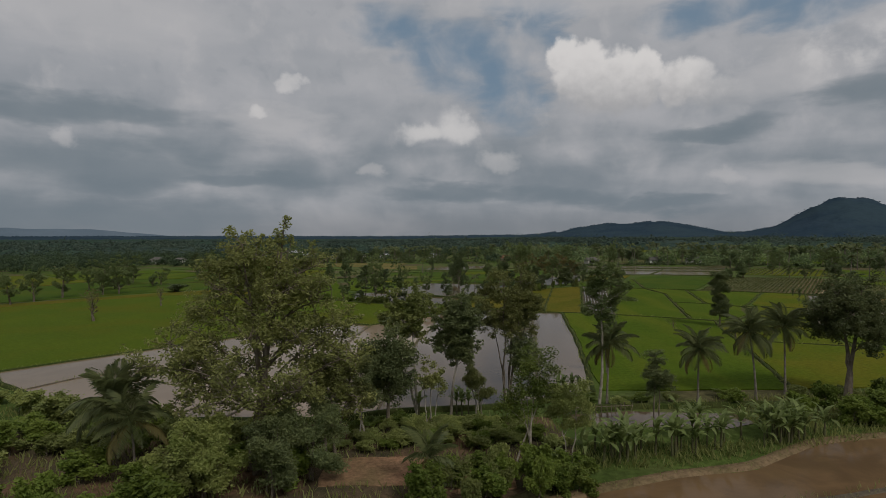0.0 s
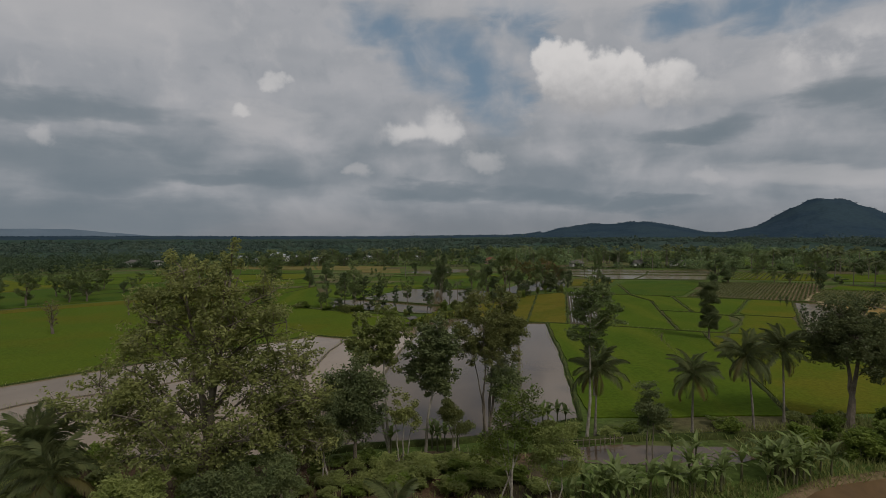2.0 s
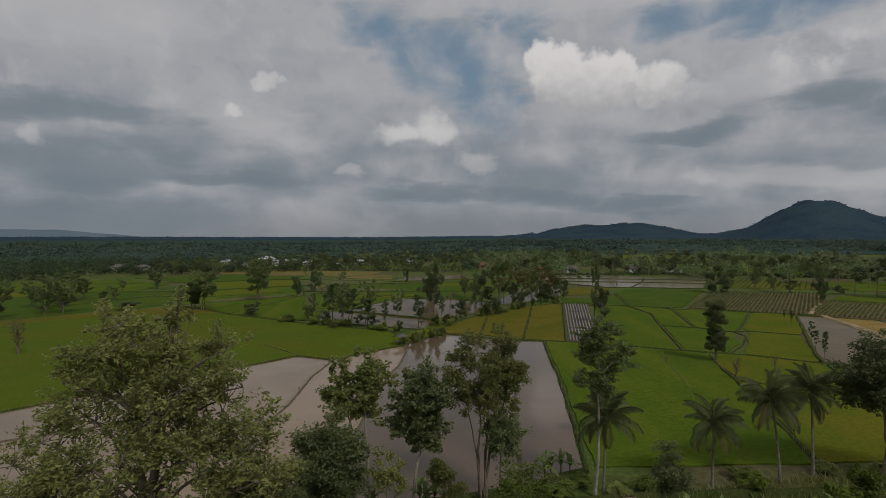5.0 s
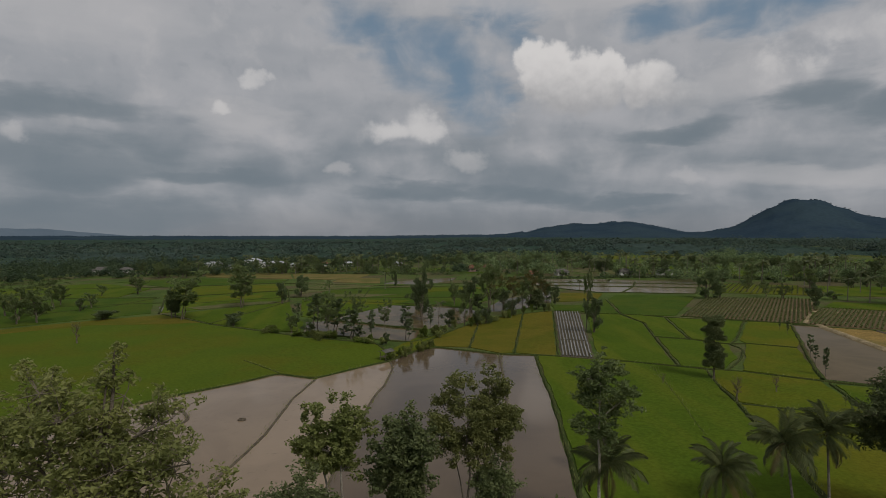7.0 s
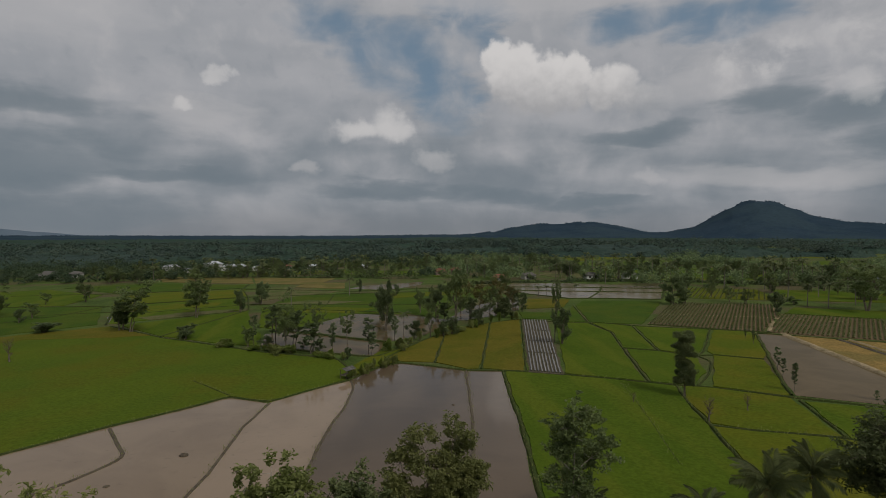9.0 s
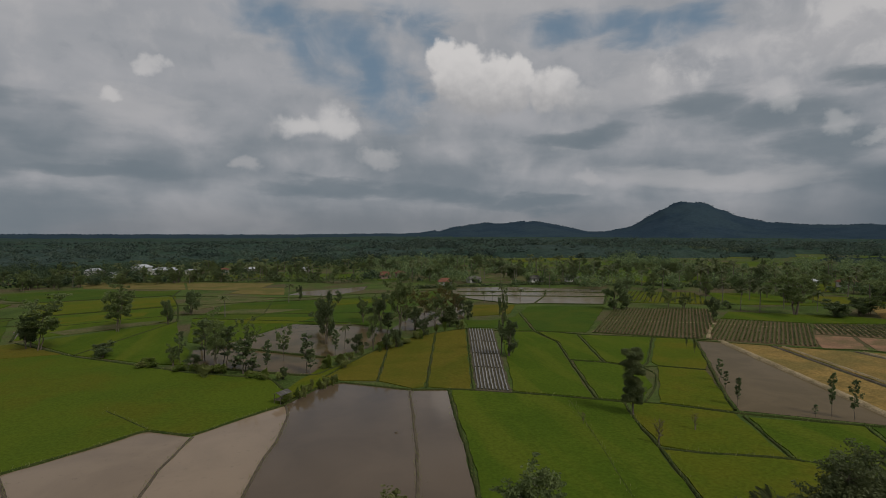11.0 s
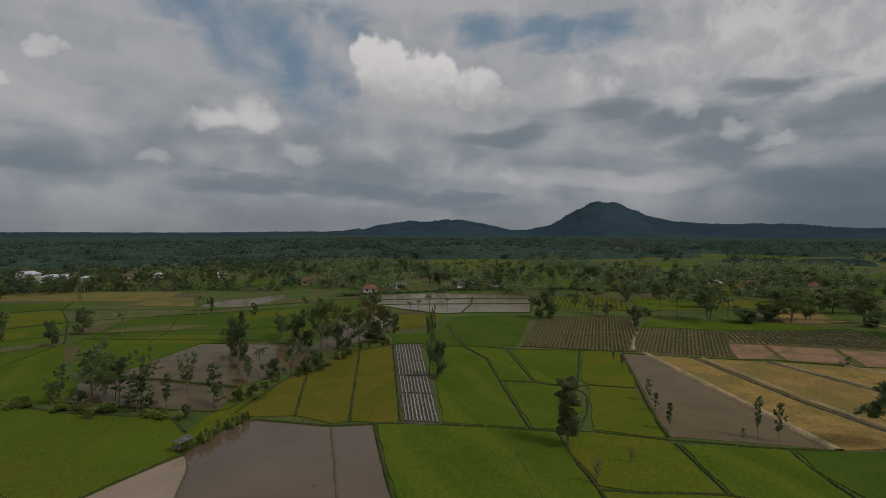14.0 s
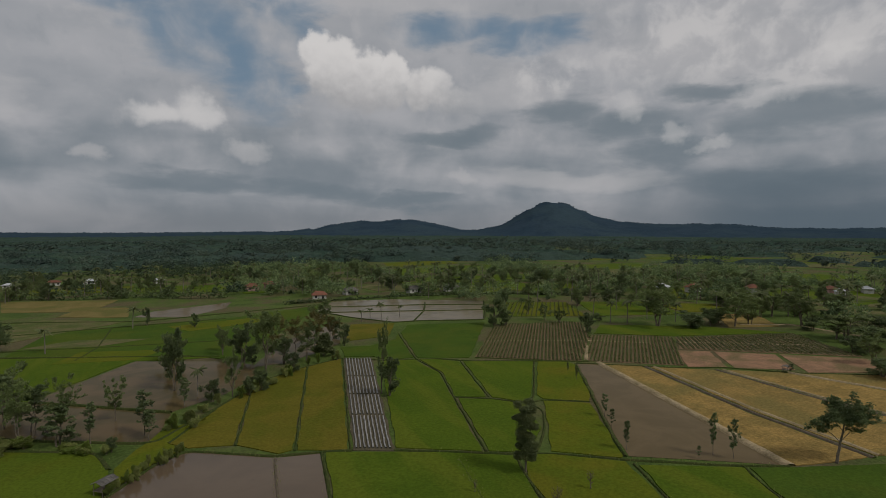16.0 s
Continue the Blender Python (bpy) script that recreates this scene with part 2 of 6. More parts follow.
# Brown earth with the shade of the tree row put into its dark tones.
SOIL_BANK = surface("brown_earth_painted_shade", (0.105, 0.076, 0.046), (0.072, 0.062, 0.034), 3.0, 0.4, 0.95, 0.6, third=(0.150, 0.092, 0.054), third_size=7.0, specular=0.1)
BUND = surface("earth_bank_grass", (0.040, 0.058, 0.013), (0.056, 0.064, 0.019), 3.0, 0.4, 1.0, 0.5, specular=0.1)
BUND_WET = surface("wet_earth_bank", (0.091, 0.070, 0.048), (0.127, 0.101, 0.066), 1.5, 0.2, 0.8, 0.6, specular=0.2)
BUND_PALE = surface("dry_earth_bank", (0.390, 0.302, 0.179), (0.260, 0.203, 0.111), 3.5, 0.4, 0.95, 0.7, specular=0.1)
CROP = leaf_material("row_crop_leaves", (0.105, 0.128, 0.038), (0.215, 0.220, 0.078), 4.0)
PLASTIC = surface("silver_mulch_film", (0.328, 0.314, 0.294), (0.199, 0.189, 0.172), 1.4, 0.3, 0.55, 0.5, specular=0.4, own=0.15)
MUD = surface("dark_damp_soil", (0.110, 0.092, 0.058), (0.085, 0.074, 0.044), 3.0, 0.3, 0.95, 0.4, specular=0.1)
WATER = water_material("muddy_pond_water", (0.135, 0.096, 0.061), (0.116, 0.082, 0.052), 14.0, 0.07, 1.26)
WATER_MILKY = water_material("greyish_pond_water", (0.252, 0.182, 0.116), (0.215, 0.154, 0.098), 14.0, 0.07, 1.24)
WATER_PALE = water_material("milky_shallow_water", (0.299, 0.219, 0.145), (0.262, 0.191, 0.126), 14.0, 0.07, 1.24)
WATER_BROWN = water_material("brown_shallow_water", (0.153, 0.112, 0.060), (0.127, 0.094, 0.049), 9.0, 0.12, 1.06)
WATER_MUD = water_material("orange_brown_water", (0.180, 0.112, 0.057), (0.126, 0.080, 0.042), 5.0, 0.10, 1.16)
WATER_PADDY = water_material("grey_paddy_water", (0.215, 0.178, 0.120), (0.165, 0.138, 0.090), 12.0, 0.12, 1.08)
WATER_WEEDY = water_material("weedy_shallow_water", (0.127, 0.088, 0.043), (0.086, 0.068, 0.030), 9.0, 0.12, 1.07)
BARK = surface("grey_bark", (0.137, 0.111, 0.081), (0.195, 0.163, 0.124), 0.5, 0.08, 0.9, 0.7, specular=0.15)
BARK_PALE = surface("pale_bark", (0.390, 0.351, 0.286), (0.273, 0.234, 0.182), 0.6, 0.08, 0.85, 0.6, specular=0.2)
BARK_PALM = surface("palm_bark", (0.166, 0.142, 0.112), (0.234, 0.205, 0.166), 0.4, 0.06, 0.9, 0.7, specular=0.15)
LEAF = leaf_material("broad_leaves", (0.184, 0.223, 0.058), (0.337, 0.356, 0.117))
LEAF_OLIVE = leaf_material("olive_leaves", (0.155, 0.175, 0.054), (0.328, 0.332, 0.112))
LEAF_FIELD = leaf_material("field_tree_leaves", (0.113, 0.155, 0.054), (0.222, 0.262, 0.096))
LEAF_HEDGE = leaf_material("hedge_leaves", (0.090, 0.126, 0.055), (0.187, 0.228, 0.090))
LEAF_DARK = leaf_material("dark_leaves", (0.121, 0.155, 0.064), (0.227, 0.251, 0.099))
LEAF_GOLD = leaf_material("yellowing_leaves", (0.147, 0.129, 0.040), (0.234, 0.194, 0.065))
LEAF_LIME = leaf_material("fresh_leaves", (0.125, 0.184, 0.029), (0.219, 0.264, 0.053))
LEAF_PALM = leaf_material("palm_leaflets", (0.086, 0.115, 0.043), (0.197, 0.209, 0.082), 1.0)
LEAF_BANANA = leaf_material("banana_leaves", (0.139, 0.198, 0.049), (0.270, 0.311, 0.114), 1.0)
FOREST = leaf_material("village_canopy", (0.079, 0.119, 0.055), (0.218, 0.276, 0.112), 8.0, 0.12)
FOREST_DARK = leaf_material("wood_edge_canopy", (0.050, 0.084, 0.046), (0.125, 0.170, 0.078), 8.0, 0.08)
# Distant crowns: green pulled towards teal, so that haze sits in the colour.
CANOPY = leaf_material("canopy_haze_tint", (0.048, 0.075, 0.064), (0.101, 0.133, 0.088), 60.0, 0.05)
# Pale blue carries the haze in front of the range, as plain colour.
RANGE = surface("range_painted_haze", (0.137, 0.176, 0.215), (0.124, 0.163, 0.202), 300.0, 60.0, 1.0, 0.0, specular=0.0, contrast=0.05)
# Far canopy carpet, also tinted bluish for haze, most in its wide stains.
WOODS_FAR = surface("far_canopy_haze_tint", (0.037, 0.062, 0.047), (0.054, 0.082, 0.056), 60.0, 14.0, 1.0, 0.8, third=(0.054, 0.077, 0.066), third_size=300.0, specular=0.0, contrast=0.18)
# Hill forest: the blue of distant haze is mixed into its base colour.
FOREST_FAR = surface("forest_painted_haze", (0.038, 0.060, 0.081), (0.031, 0.052, 0.072), 160.0, 22.0, 1.0, 0.4, third=(0.042, 0.066, 0.081), third_size=420.0, specular=0.0, contrast=0.12)
WALL = surface("limewashed_wall", (0.600, 0.580, 0.545), (0.480, 0.455, 0.415), 1.5, 0.2, 0.9, 0.2, specular=0.2)
WALL_PINK = surface("pink_wall", (0.468, 0.286, 0.260), (0.390, 0.247, 0.221), 1.5, 0.2, 0.9, 0.2, specular=0.2)
ROOF_RED = surface("clay_roof", (0.217, 0.089, 0.055), (0.152, 0.068, 0.044), 1.2, 0.3, 0.85, 0.5, specular=0.2, own=0.15)
ROOF_WHITE = surface("zinc_roof", (0.510, 0.518, 0.527), (0.391, 0.399, 0.408), 2.0, 0.3, 0.45, 0.3, specular=0.5, own=0.15)
DARK_OPENING = surface("dark_window", (0.03, 0.03, 0.035), (0.02, 0.02, 0.025), 0.5, 0.1, 0.2, 0.0, specular=0.5)
ROOF_GREY = surface("weathered_sheet_roof", (0.150, 0.137, 0.120), (0.091, 0.083, 0.073), 0.6, 0.1, 0.8, 0.3, specular=0.2, own=0.2)
TIMBER = surface("weathered_timber", (0.260, 0.215, 0.156), (0.182, 0.150, 0.111), 0.4, 0.05, 0.9, 0.5, specular=0.15)


# ---- geometry helpers ----
def ground_z(x, y):
    """The plain rises gently to the east."""
    return 5.64 * np.tanh(np.asarray(x) / 300.0) + 0.0 * np.asarray(y)


def gz(x, y):
    return 5.64 * math.tanh(x / 300.0)


def mesh(name, verts, faces, material):
    me = bpy.data.meshes.new(name)
    me.from_pydata(np.asarray(verts, float).tolist(), [], faces.tolist() if isinstance(faces, np.ndarray) else faces)
    me.materials.append(material)
    return me


def part(name, verts, faces, material, parent, label=""):
    ob = new(name, mesh(name, verts, faces, material))
    ob.parent = parent
    return tagged(ob, label)


def tube(points, radii, sides=6):
    """Rings round a line, as verts and quads."""
    pts = np.asarray(points, float)
    n = len(pts)
    along = np.gradient(pts, axis=0)
    along /= np.linalg.norm(along, axis=1, keepdims=True) + 1e-9
    ref = np.where(np.abs(along[:, 2:3]) > 0.9, np.array([[1.0, 0, 0]]), np.array([[0, 0, 1.0]]))
    u = np.cross(along, ref)
    u /= np.linalg.norm(u, axis=1, keepdims=True) + 1e-9
    v = np.cross(along, u)
    a = np.linspace(0, 2 * np.pi, sides, endpoint=False)
    ring = np.cos(a)[None, :, None] * u[:, None] + np.sin(a)[None, :, None] * v[:, None]
    verts = (pts[:, None] + ring * np.asarray(radii, float)[:, None, None]).reshape(-1, 3)
    i, j = np.meshgrid(np.arange(n - 1), np.arange(sides), indexing="ij")
    k = (j + 1) % sides
    faces = np.stack([i * sides + j, i * sides + k, (i + 1) * sides + k, (i + 1) * sides + j], -1).reshape(-1, 4)
    return verts, faces


def joined(pieces):
    verts, faces, at = [], [], 0
    for v, f in pieces:
        verts.append(v), faces.append(f + at)
        at += len(v)
    return np.concatenate(verts), np.concatenate(faces)


def leaf_quads(rng, centres, size, flat=0.45, slim=0.5):
    """Folded diamond leaves of about the given size at the centres, mostly facing up."""
    n = len(centres)
    axis = rng.normal(size=(n, 3)) * [1, 1, 0.55]
    axis /= np.linalg.norm(axis, axis=1, keepdims=True) + 1e-9
    up = np.array([0, 0, 1.0]) * flat + rng.normal(size=(n, 3)) * (1 - flat)
    side = np.cross(axis, up)
    side /= np.linalg.norm(side, axis=1, keepdims=True) + 1e-9
    lift = np.cross(side, axis)
    s = (size * rng.uniform(0.65, 1.35, n))[:, None]
    c = np.asarray(centres)
    verts = np.stack([c - axis * s * 0.5, c + side * s * slim * 0.5 + lift * s * 0.10, c + axis * s * 0.5 - lift * s * 0.08, c - side * s * slim * 0.5 + lift * s * 0.10], 1).reshape(-1, 3)
    return verts, np.arange(4 * n).reshape(-1, 4)


# ---- ground, fields and water ----
def ground_sheet():
    s = np.sinh(np.linspace(-6.6, 6.6, 181)) / np.sinh(6.6) * 4900.0
    gx, gy = np.meshgrid(s, s + 60.0, indexing="ij")
    z = ground_z(gx, gy) - 0.05
    verts = np.stack([gx, gy, z], -1).reshape(-1, 3)
    n = len(s)
    i, j = np.meshgrid(np.arange(n - 1), np.arange(n - 1), indexing="ij")
    a = i * n + j
    faces = np.stack([a, a + n, a + n + 1, a + 1], -1).reshape(-1, 4)
    ob = new("ground", mesh("ground", verts, faces, GROUND))
    return tagged(ob, "flat farmland of rough green grass and brown earth", "ground", kind="structure")


ground_sheet()


def outline(corners, step=1.6, wobble=0.28, seed=0):
    """A closed line through the corners, cut into short steps that wander a little."""
    p = np.random.default_rng(seed).uniform(0, 6.28, 4)
    out = []
    for (ax, ay), (bx, by) in zip(corners, corners[1:] + corners[:1]):
        n = max(1, int(math.hypot(bx - ax, by - ay) / step))
        for i in range(n):
            x, y = ax + (bx - ax) * i / n, ay + (by - ay) * i / n
            s = 0.7 * (x + y)
            out.append((x + wobble * 0.5 * (math.sin(0.55 * s + p[0]) + 0.5 * math.sin(1.3 * y + p[1])), y + wobble * 0.5 * (math.sin(0.6 * s + p[2]) + 0.5 * math.sin(1.2 * x + p[3]))))
    return out


def sheet(name, corners, height, material, label, category, kind, wobble=0.28, depth=0.25):
    """A slab over the ground with an uneven rim."""
    line = outline(corners, 1.6, wobble, len(corners) + int(abs(corners[0][0]) * 7))
    n = len(line)
    verts = [(x, y, gz(x, y) + height) for x, y in line] + [(x, y, gz(x, y) + height - depth) for x, y in line]
    faces = [list(range(n))] + [[i, i + n, (i + 1) % n + n, (i + 1) % n] for i in range(n)]
    ob = new(name, mesh(name, verts, faces, material))
    bm = bmesh.new()
    bm.from_mesh(ob.data)
    bmesh.ops.recalc_face_normals(bm, faces=bm.faces)
    bm.to_mesh(ob.data)
    bm.free()
    return tagged(ob, label, category, kind=kind)


def rice(corners, material=RICE, label="dense bright green young rice in a paddy", height=0.12):
    return sheet("rice_field", corners, height, material, label, "rice field", "stuff")


def pond(corners, material=WATER, label="flooded paddy with smooth muddy brown water", wobble=0.2):
    """Still water lies level at the mean height of its rim."""
    line = outline(corners, 1.6, wobble, len(corners) + int(abs(corners[0][1]) * 3))
    verts = [(x, y, gz(x, y) + 0.02) for x, y in line]
    ob = new("water", mesh("water", verts, [list(range(len(line)))], material))
    return tagged(ob, label, "water", kind="structure")


def bund(points, width=0.9, height=0.42, material=BUND, label="low grassy earth bank between paddies", name="earth_bank"):
    """A ridge of earth with sloping, uneven sides along a line."""
    rng = np.random.default_rng(int(abs(points[0][0] * 13 + points[0][1] * 7)))
    pts = []
    for (ax, ay), (bx, by) in zip(points, points[1:]):
        n = max(2, int(math.hypot(bx - ax, by - ay) / 1.2))
        pts += [(ax + (bx - ax) * i / n, ay + (by - ay) * i / n) for i in range(n)]
    pts = np.array(pts + [points[-1]], float)
    # smooth the bends
    for _ in range(3):
        pts[1:-1] = pts[1:-1] * 0.5 + (pts[:-2] + pts[2:]) * 0.25
    way = np.gradient(pts, axis=0)
    way /= np.linalg.norm(way, axis=1, keepdims=True) + 1e-9
    side = np.stack([-way[:, 1], way[:, 0]], -1)
    pts = pts + side * np.convolve(rng.normal(size=len(pts)), np.ones(4) / 4, "same")[:, None] * 0.10
    z = ground_z(pts[:, 0], pts[:, 1])
    rows = []
    for off, h in ((-0.5, -0.25), (-0.34, 0.7), (-0.1, 1.0), (0.15, 0.95), (0.36, 0.65), (0.5, -0.25)):
        o = off * width * (0.64 if material is BUND else 1.0) * (1 + np.convolve(rng.normal(size=len(pts)), np.ones(3) / 3, "same") * 0.10)
        rows.append(np.c_[pts + side * o[:, None], z + h * height * 0.62 * (1 + np.convolve(rng.normal(size=len(pts)), np.ones(3) / 3, "same") * 0.12)])
    verts = np.stack(rows, 1).reshape(-1, 3)
    n, m = len(pts), 6
    i, j = np.meshgrid(np.arange(n - 1), np.arange(m - 1), indexing="ij")
    a = i * m + j
    faces = np.stack([a, a + 1, a + m + 1, a + m], -1).reshape(-1, 4)
    ob = new(name, mesh(name, verts, faces, material))
    for p in ob.data.polygons:
        p.use_smooth = True
    BANK_LINES.append(pts)
    return tagged(ob, label, "earth bank", kind="structure")


BANK_LINES = []

# the wide flooded paddies in the middle
POND_SOUTH = [(-47, 67.7), (-30, 62.5), (-12, 61.6), (-6.4, 64.5), (4.5, 65), (12, 67), (19.6, 70.5)]
pond([(-73, 88), (-60, 101), (-41.1, 119.4), (-32.6, 126), (-25.9, 133), (-17.3, 128), (-18.8, 115.7), (-19.2, 98), (-20.6, 86.4), (-23, 72), (-26, 62.5), (-30, 62.5), (-47, 67.7), (-57, 74.4), (-67, 81.4)], WATER_MILKY, "shallow flooded paddy of pale milky brown water")
pond([(-17.3, 128), (-10.6, 134.7), (-2.9, 141), (-1.4, 137), (-2.6, 123), (-4.4, 114), (-5.6, 103), (-7, 85), (-8, 63.5), (-12, 61.6), (-26, 62.5), (-23, 72), (-20.6, 86.4), (-19.2, 98), (-18.8, 115.7)], WATER_PALE, "shallow flooded paddy of pale milky brown water")
pond([(-2.6, 141.6), (3.5, 151.2), (8.6, 155.3), (23.4, 144.8), (20.5, 122), (18.6, 108), (16.8, 97.6), (14, 80), (12, 67), (4.5, 65), (-6.4, 64.5), (-8, 63.5), (-7, 85), (-5.6, 103), (-4.4, 114), (-2.6, 123), (-1.4, 137)], WATER)
pond([(23.4, 144.8), (31.3, 142.8), (28.9, 127.4), (26.3, 108.5), (22.5, 86.8), (20.2, 74), (19.6, 70.5), (12, 67), (14, 80), (16.8, 97.6), (18.6, 108), (20.5, 122)], WATER)
bund([(-16.9, 128), (-18.8, 115.7), (-19.1, 98), (-20.6, 86.4), (-23, 72), (-26, 63)], 0.55, 0.2, BUND_WET, "slim wet mud bank in the flooded paddies")
bund([(-2.4, 141), (-1.6, 136), (-2.6, 123), (-4.4, 114), (-5.6, 103), (-7, 85), (-8, 64)], 0.55, 0.2, BUND_WET, "slim wet mud bank in the flooded paddies")
bund([(23.4, 144.8), (20.5, 122), (18.6, 108), (16.8, 97.6), (14, 80), (12, 67)], 0.55, 0.2, BUND_WET, "slim wet mud bank in the flooded paddies")
bund([(-41, 118.5), (-36.5, 111), (-32.9, 105.7), (-34, 102.8), (-37.3, 97), (-44, 90), (-56.7, 84), (-60.7, 76.5)], 0.7, 0.25, BUND_WET, "slim wet mud bank in the flooded paddies")
bund([(-73.5, 88), (-60, 101.4), (-41.1, 119.8), (-32.6, 126.5), (-25.9, 133.4), (-17.3, 128.3), (-10.6, 135), (-3, 141.6)], 1.0, 0.45)
bund([(-3, 141.6), (3.2, 151.5), (8.6, 155.7), (23.4, 145.2), (31.5, 143.2), (37, 141.2)], 1.1, 0.45)
bund([(31.6, 143), (29.2, 127.4), (26.7, 108.5), (22.9, 86.8), (20.6, 74), (19.8, 70.5)], 1.1, 0.45)
bund(POND_SOUTH, 2.2, 0.7)
bund([(-47, 67.5), (-57, 74.2), (-67.5, 81.2), (-73.5, 88)], 1.6, 0.6)

# green paddy to the west of the water
rice([(-73.5, 88.8), (-60, 101.8), (-41, 120.2), (-32.6, 126.8), (-26, 133.8), (-17.2, 128.8), (-10.8, 135.4), (-3.6, 142), (-3.8, 153), (-7, 162), (-28.6, 174.5), (-46, 188), (-65, 202.5), (-93, 230), (-112, 220), (-128, 208), (-153, 185), (-175, 160), (-145, 110), (-105, 85)], RICE_WEST, "wide olive-green young rice paddy")
bund([(-37, 147), (-25.9, 134)], 0.5, 0.35)
bund([(-3.8, 153), (-7, 162.4), (-28.6, 175), (-46, 189), (-65, 203.2), (-93, 231)], 1.6, 0.5)
rice([(-3.2, 153), (3.4, 168.5), (14.5, 175.8), (5.2, 161.2), (8.2, 156.8), (3, 152), (-2, 144.5)], RICE_LIME, "narrow strip of yellowish green rice")

sheet("rice_field", [(-153, 184), (-128, 207), (-112, 219), (-93, 229.5), (-70, 208), (-80, 206), (-108, 208), (-124, 196), (-148, 174)], 0.17, RICE_GOLD, "yellow ripening rim of a rice paddy", "rice field", "stuff")
# ripe yellow paddies and the mulched strip
rice([(5.8, 161.2), (15.5, 179.6), (24.5, 193.6), (16.8, 154.4), (9, 157.2)], RICE_GOLD, "ripening golden rice paddy")
rice([(25.2, 194.6), (27.4, 197.6), (40, 206.6), (41.8, 207.6), (26.9, 146.6), (24, 146.2), (17.6, 154)], RICE_GOLD, "ripening golden rice paddy")
rice([(42.6, 208), (54.0, 213), (36.4, 142), (27.7, 146.4)], RICE_GOLD, "ripening golden rice paddy")
bund([(25, 195), (17.2, 154)], 0.85, 0.30)
bund([(42.2, 208), (27.3, 146.2)], 0.85, 0.30)
bund([(5.4, 161.4), (15.5, 180.2), (27.4, 198.3), (40, 207.2), (54.6, 213.8), (66.9, 203.5), (82.3, 197.6), (88.8, 190.8), (115.9, 176.2)], 0.9, 0.4)
bund([(54.8, 213.6), (36.8, 141.6)], 0.55, 0.36)

# green paddies to the east of the water
rice([(32.2, 142.6), (36.8, 140.6), (44, 136.8), (53.8, 131.2), (63.2, 125), (60.0, 117.6), (56.4, 105), (51.4, 89), (45.5, 70.5), (21.2, 71.5), (23.4, 86.5), (27.2, 108), (29.7, 127)], RICE, "broad bright green rice paddy")
rice([(60.6, 117.2), (64.4, 124.6), (69.5, 122.4), (79.2, 114), (72.6, 96), (61.4, 101), (57.3, 104.4)], RICE_LIME, "yellowish green rice paddy")
rice([(56.6, 103), (61.4, 99.9), (72.4, 94.8), (76, 91), (70, 71), (46.3, 70.4), (52.3, 88.6)], RICE_LIME, "yellowish green rice paddy")
rice([(80.2, 111.8), (94, 103.8), (95.5, 102.8), (91.6, 96.6), (85, 80), (74.6, 89), (73.5, 95.2)], RICE, "bright green rice paddy")
# Darker rice colour here paints in cloud shadow and lens falloff.
rice([(96.4, 102.2), (103, 99), (120, 92), (150, 78), (130, 55), (86, 74), (92.4, 96.3)], RICE_DARK, "bright green rice paddy")
rice([(64.4, 204), (74.4, 200.8), (74.8, 183), (68, 160.4), (58.8, 129.8), (54.2, 132.8), (45, 138.4)], RICE, "bright green rice paddy")
rice([(76, 200.8), (82, 196.6), (86, 191.4), (75.8, 157.4), (69.1, 160.8), (76, 183)], RICE, "bright green rice paddy")
rice([(87.2, 191), (106.2, 180.8), (86.4, 153.4), (82.5, 149.2), (76.9, 156.4)], RICE, "bright green rice paddy")
rice([(69, 159.4), (76, 154.6), (81.5, 147.8), (75.2, 133.9), (67.2, 125.6), (64.5, 126.4), (60, 129.2)], RICE, "bright green rice paddy")
rice([(107.4, 180), (115.4, 175.4), (115.2, 171.8), (99.2, 146.2), (95.8, 143), (87.2, 149.6), (88, 153)], RICE_LIME, "yellowish green rice paddy")
rice([(86.5, 148.2), (95.2, 141.8), (85.5, 124.6), (80.4, 116.2), (79.6, 115.6), (70.2, 123.9), (76.6, 133)], RICE_LIME, "yellowish green rice paddy")
rice([(76.4, 202.4), (82.7, 198.6), (91.4, 194.6), (127.5, 247.5), (95.8, 258.8), (86.4, 243)], RICE_DARK, "lush deep green rice paddy")
rice([(56, 215.2), (64, 211.4), (67, 204.6), (75.2, 203.4), (85.2, 243.6), (80.7, 233.6), (68.5, 227), (58.4, 229.6)], RICE_DARK, "lush deep green rice paddy")
rice([(74, 271.6), (92.2, 265.6), (80.4, 240.6), (62.6, 239)], RICE_GOLD, "small ripe golden rice paddy")
bund([(44.2, 137.7), (53.8, 131.8), (64.2, 125.5), (69.5, 123), (79.8, 114.6), (93.9, 104.6), (103, 99.6)], 1.0, 0.4)
bund([(85.6, 243.8), (75.4, 202), (75.4, 183), (68.5, 160.2), (59.4, 129.2)], 0.8, 0.35)
bund([(68.8, 161), (76.2, 155.6), (82.4, 148.4), (86.7, 149.2), (95.8, 142.6)], 0.7, 0.35)
bund([(86.5, 191.8), (76.3, 157)], 0.6, 0.3)
bund([(106.9, 181), (87, 153), (82, 148.3), (82.6, 143.4), (75.9, 133.3), (67.7, 124.8)], 0.7, 0.35)
bund([(63.4, 125.4), (60.3, 117.4), (56.9, 104.8), (51.9, 88.8), (45.8, 69.5)], 1.0, 0.4)
bund([(56.4, 103.7), (61.4, 100.5), (72.8, 95.5), (76.5, 91)], 0.8, 0.35)
bund([(79.8, 112.6), (73.1, 95.6)], 0.7, 0.35)
bund([(95.9, 103.3), (92, 96.6), (85.3, 78)], 0.7, 0.35)
bund([(53.4, 128.8), (49.3, 111.5), (43.7, 90.7)], 0.35, 0.22)
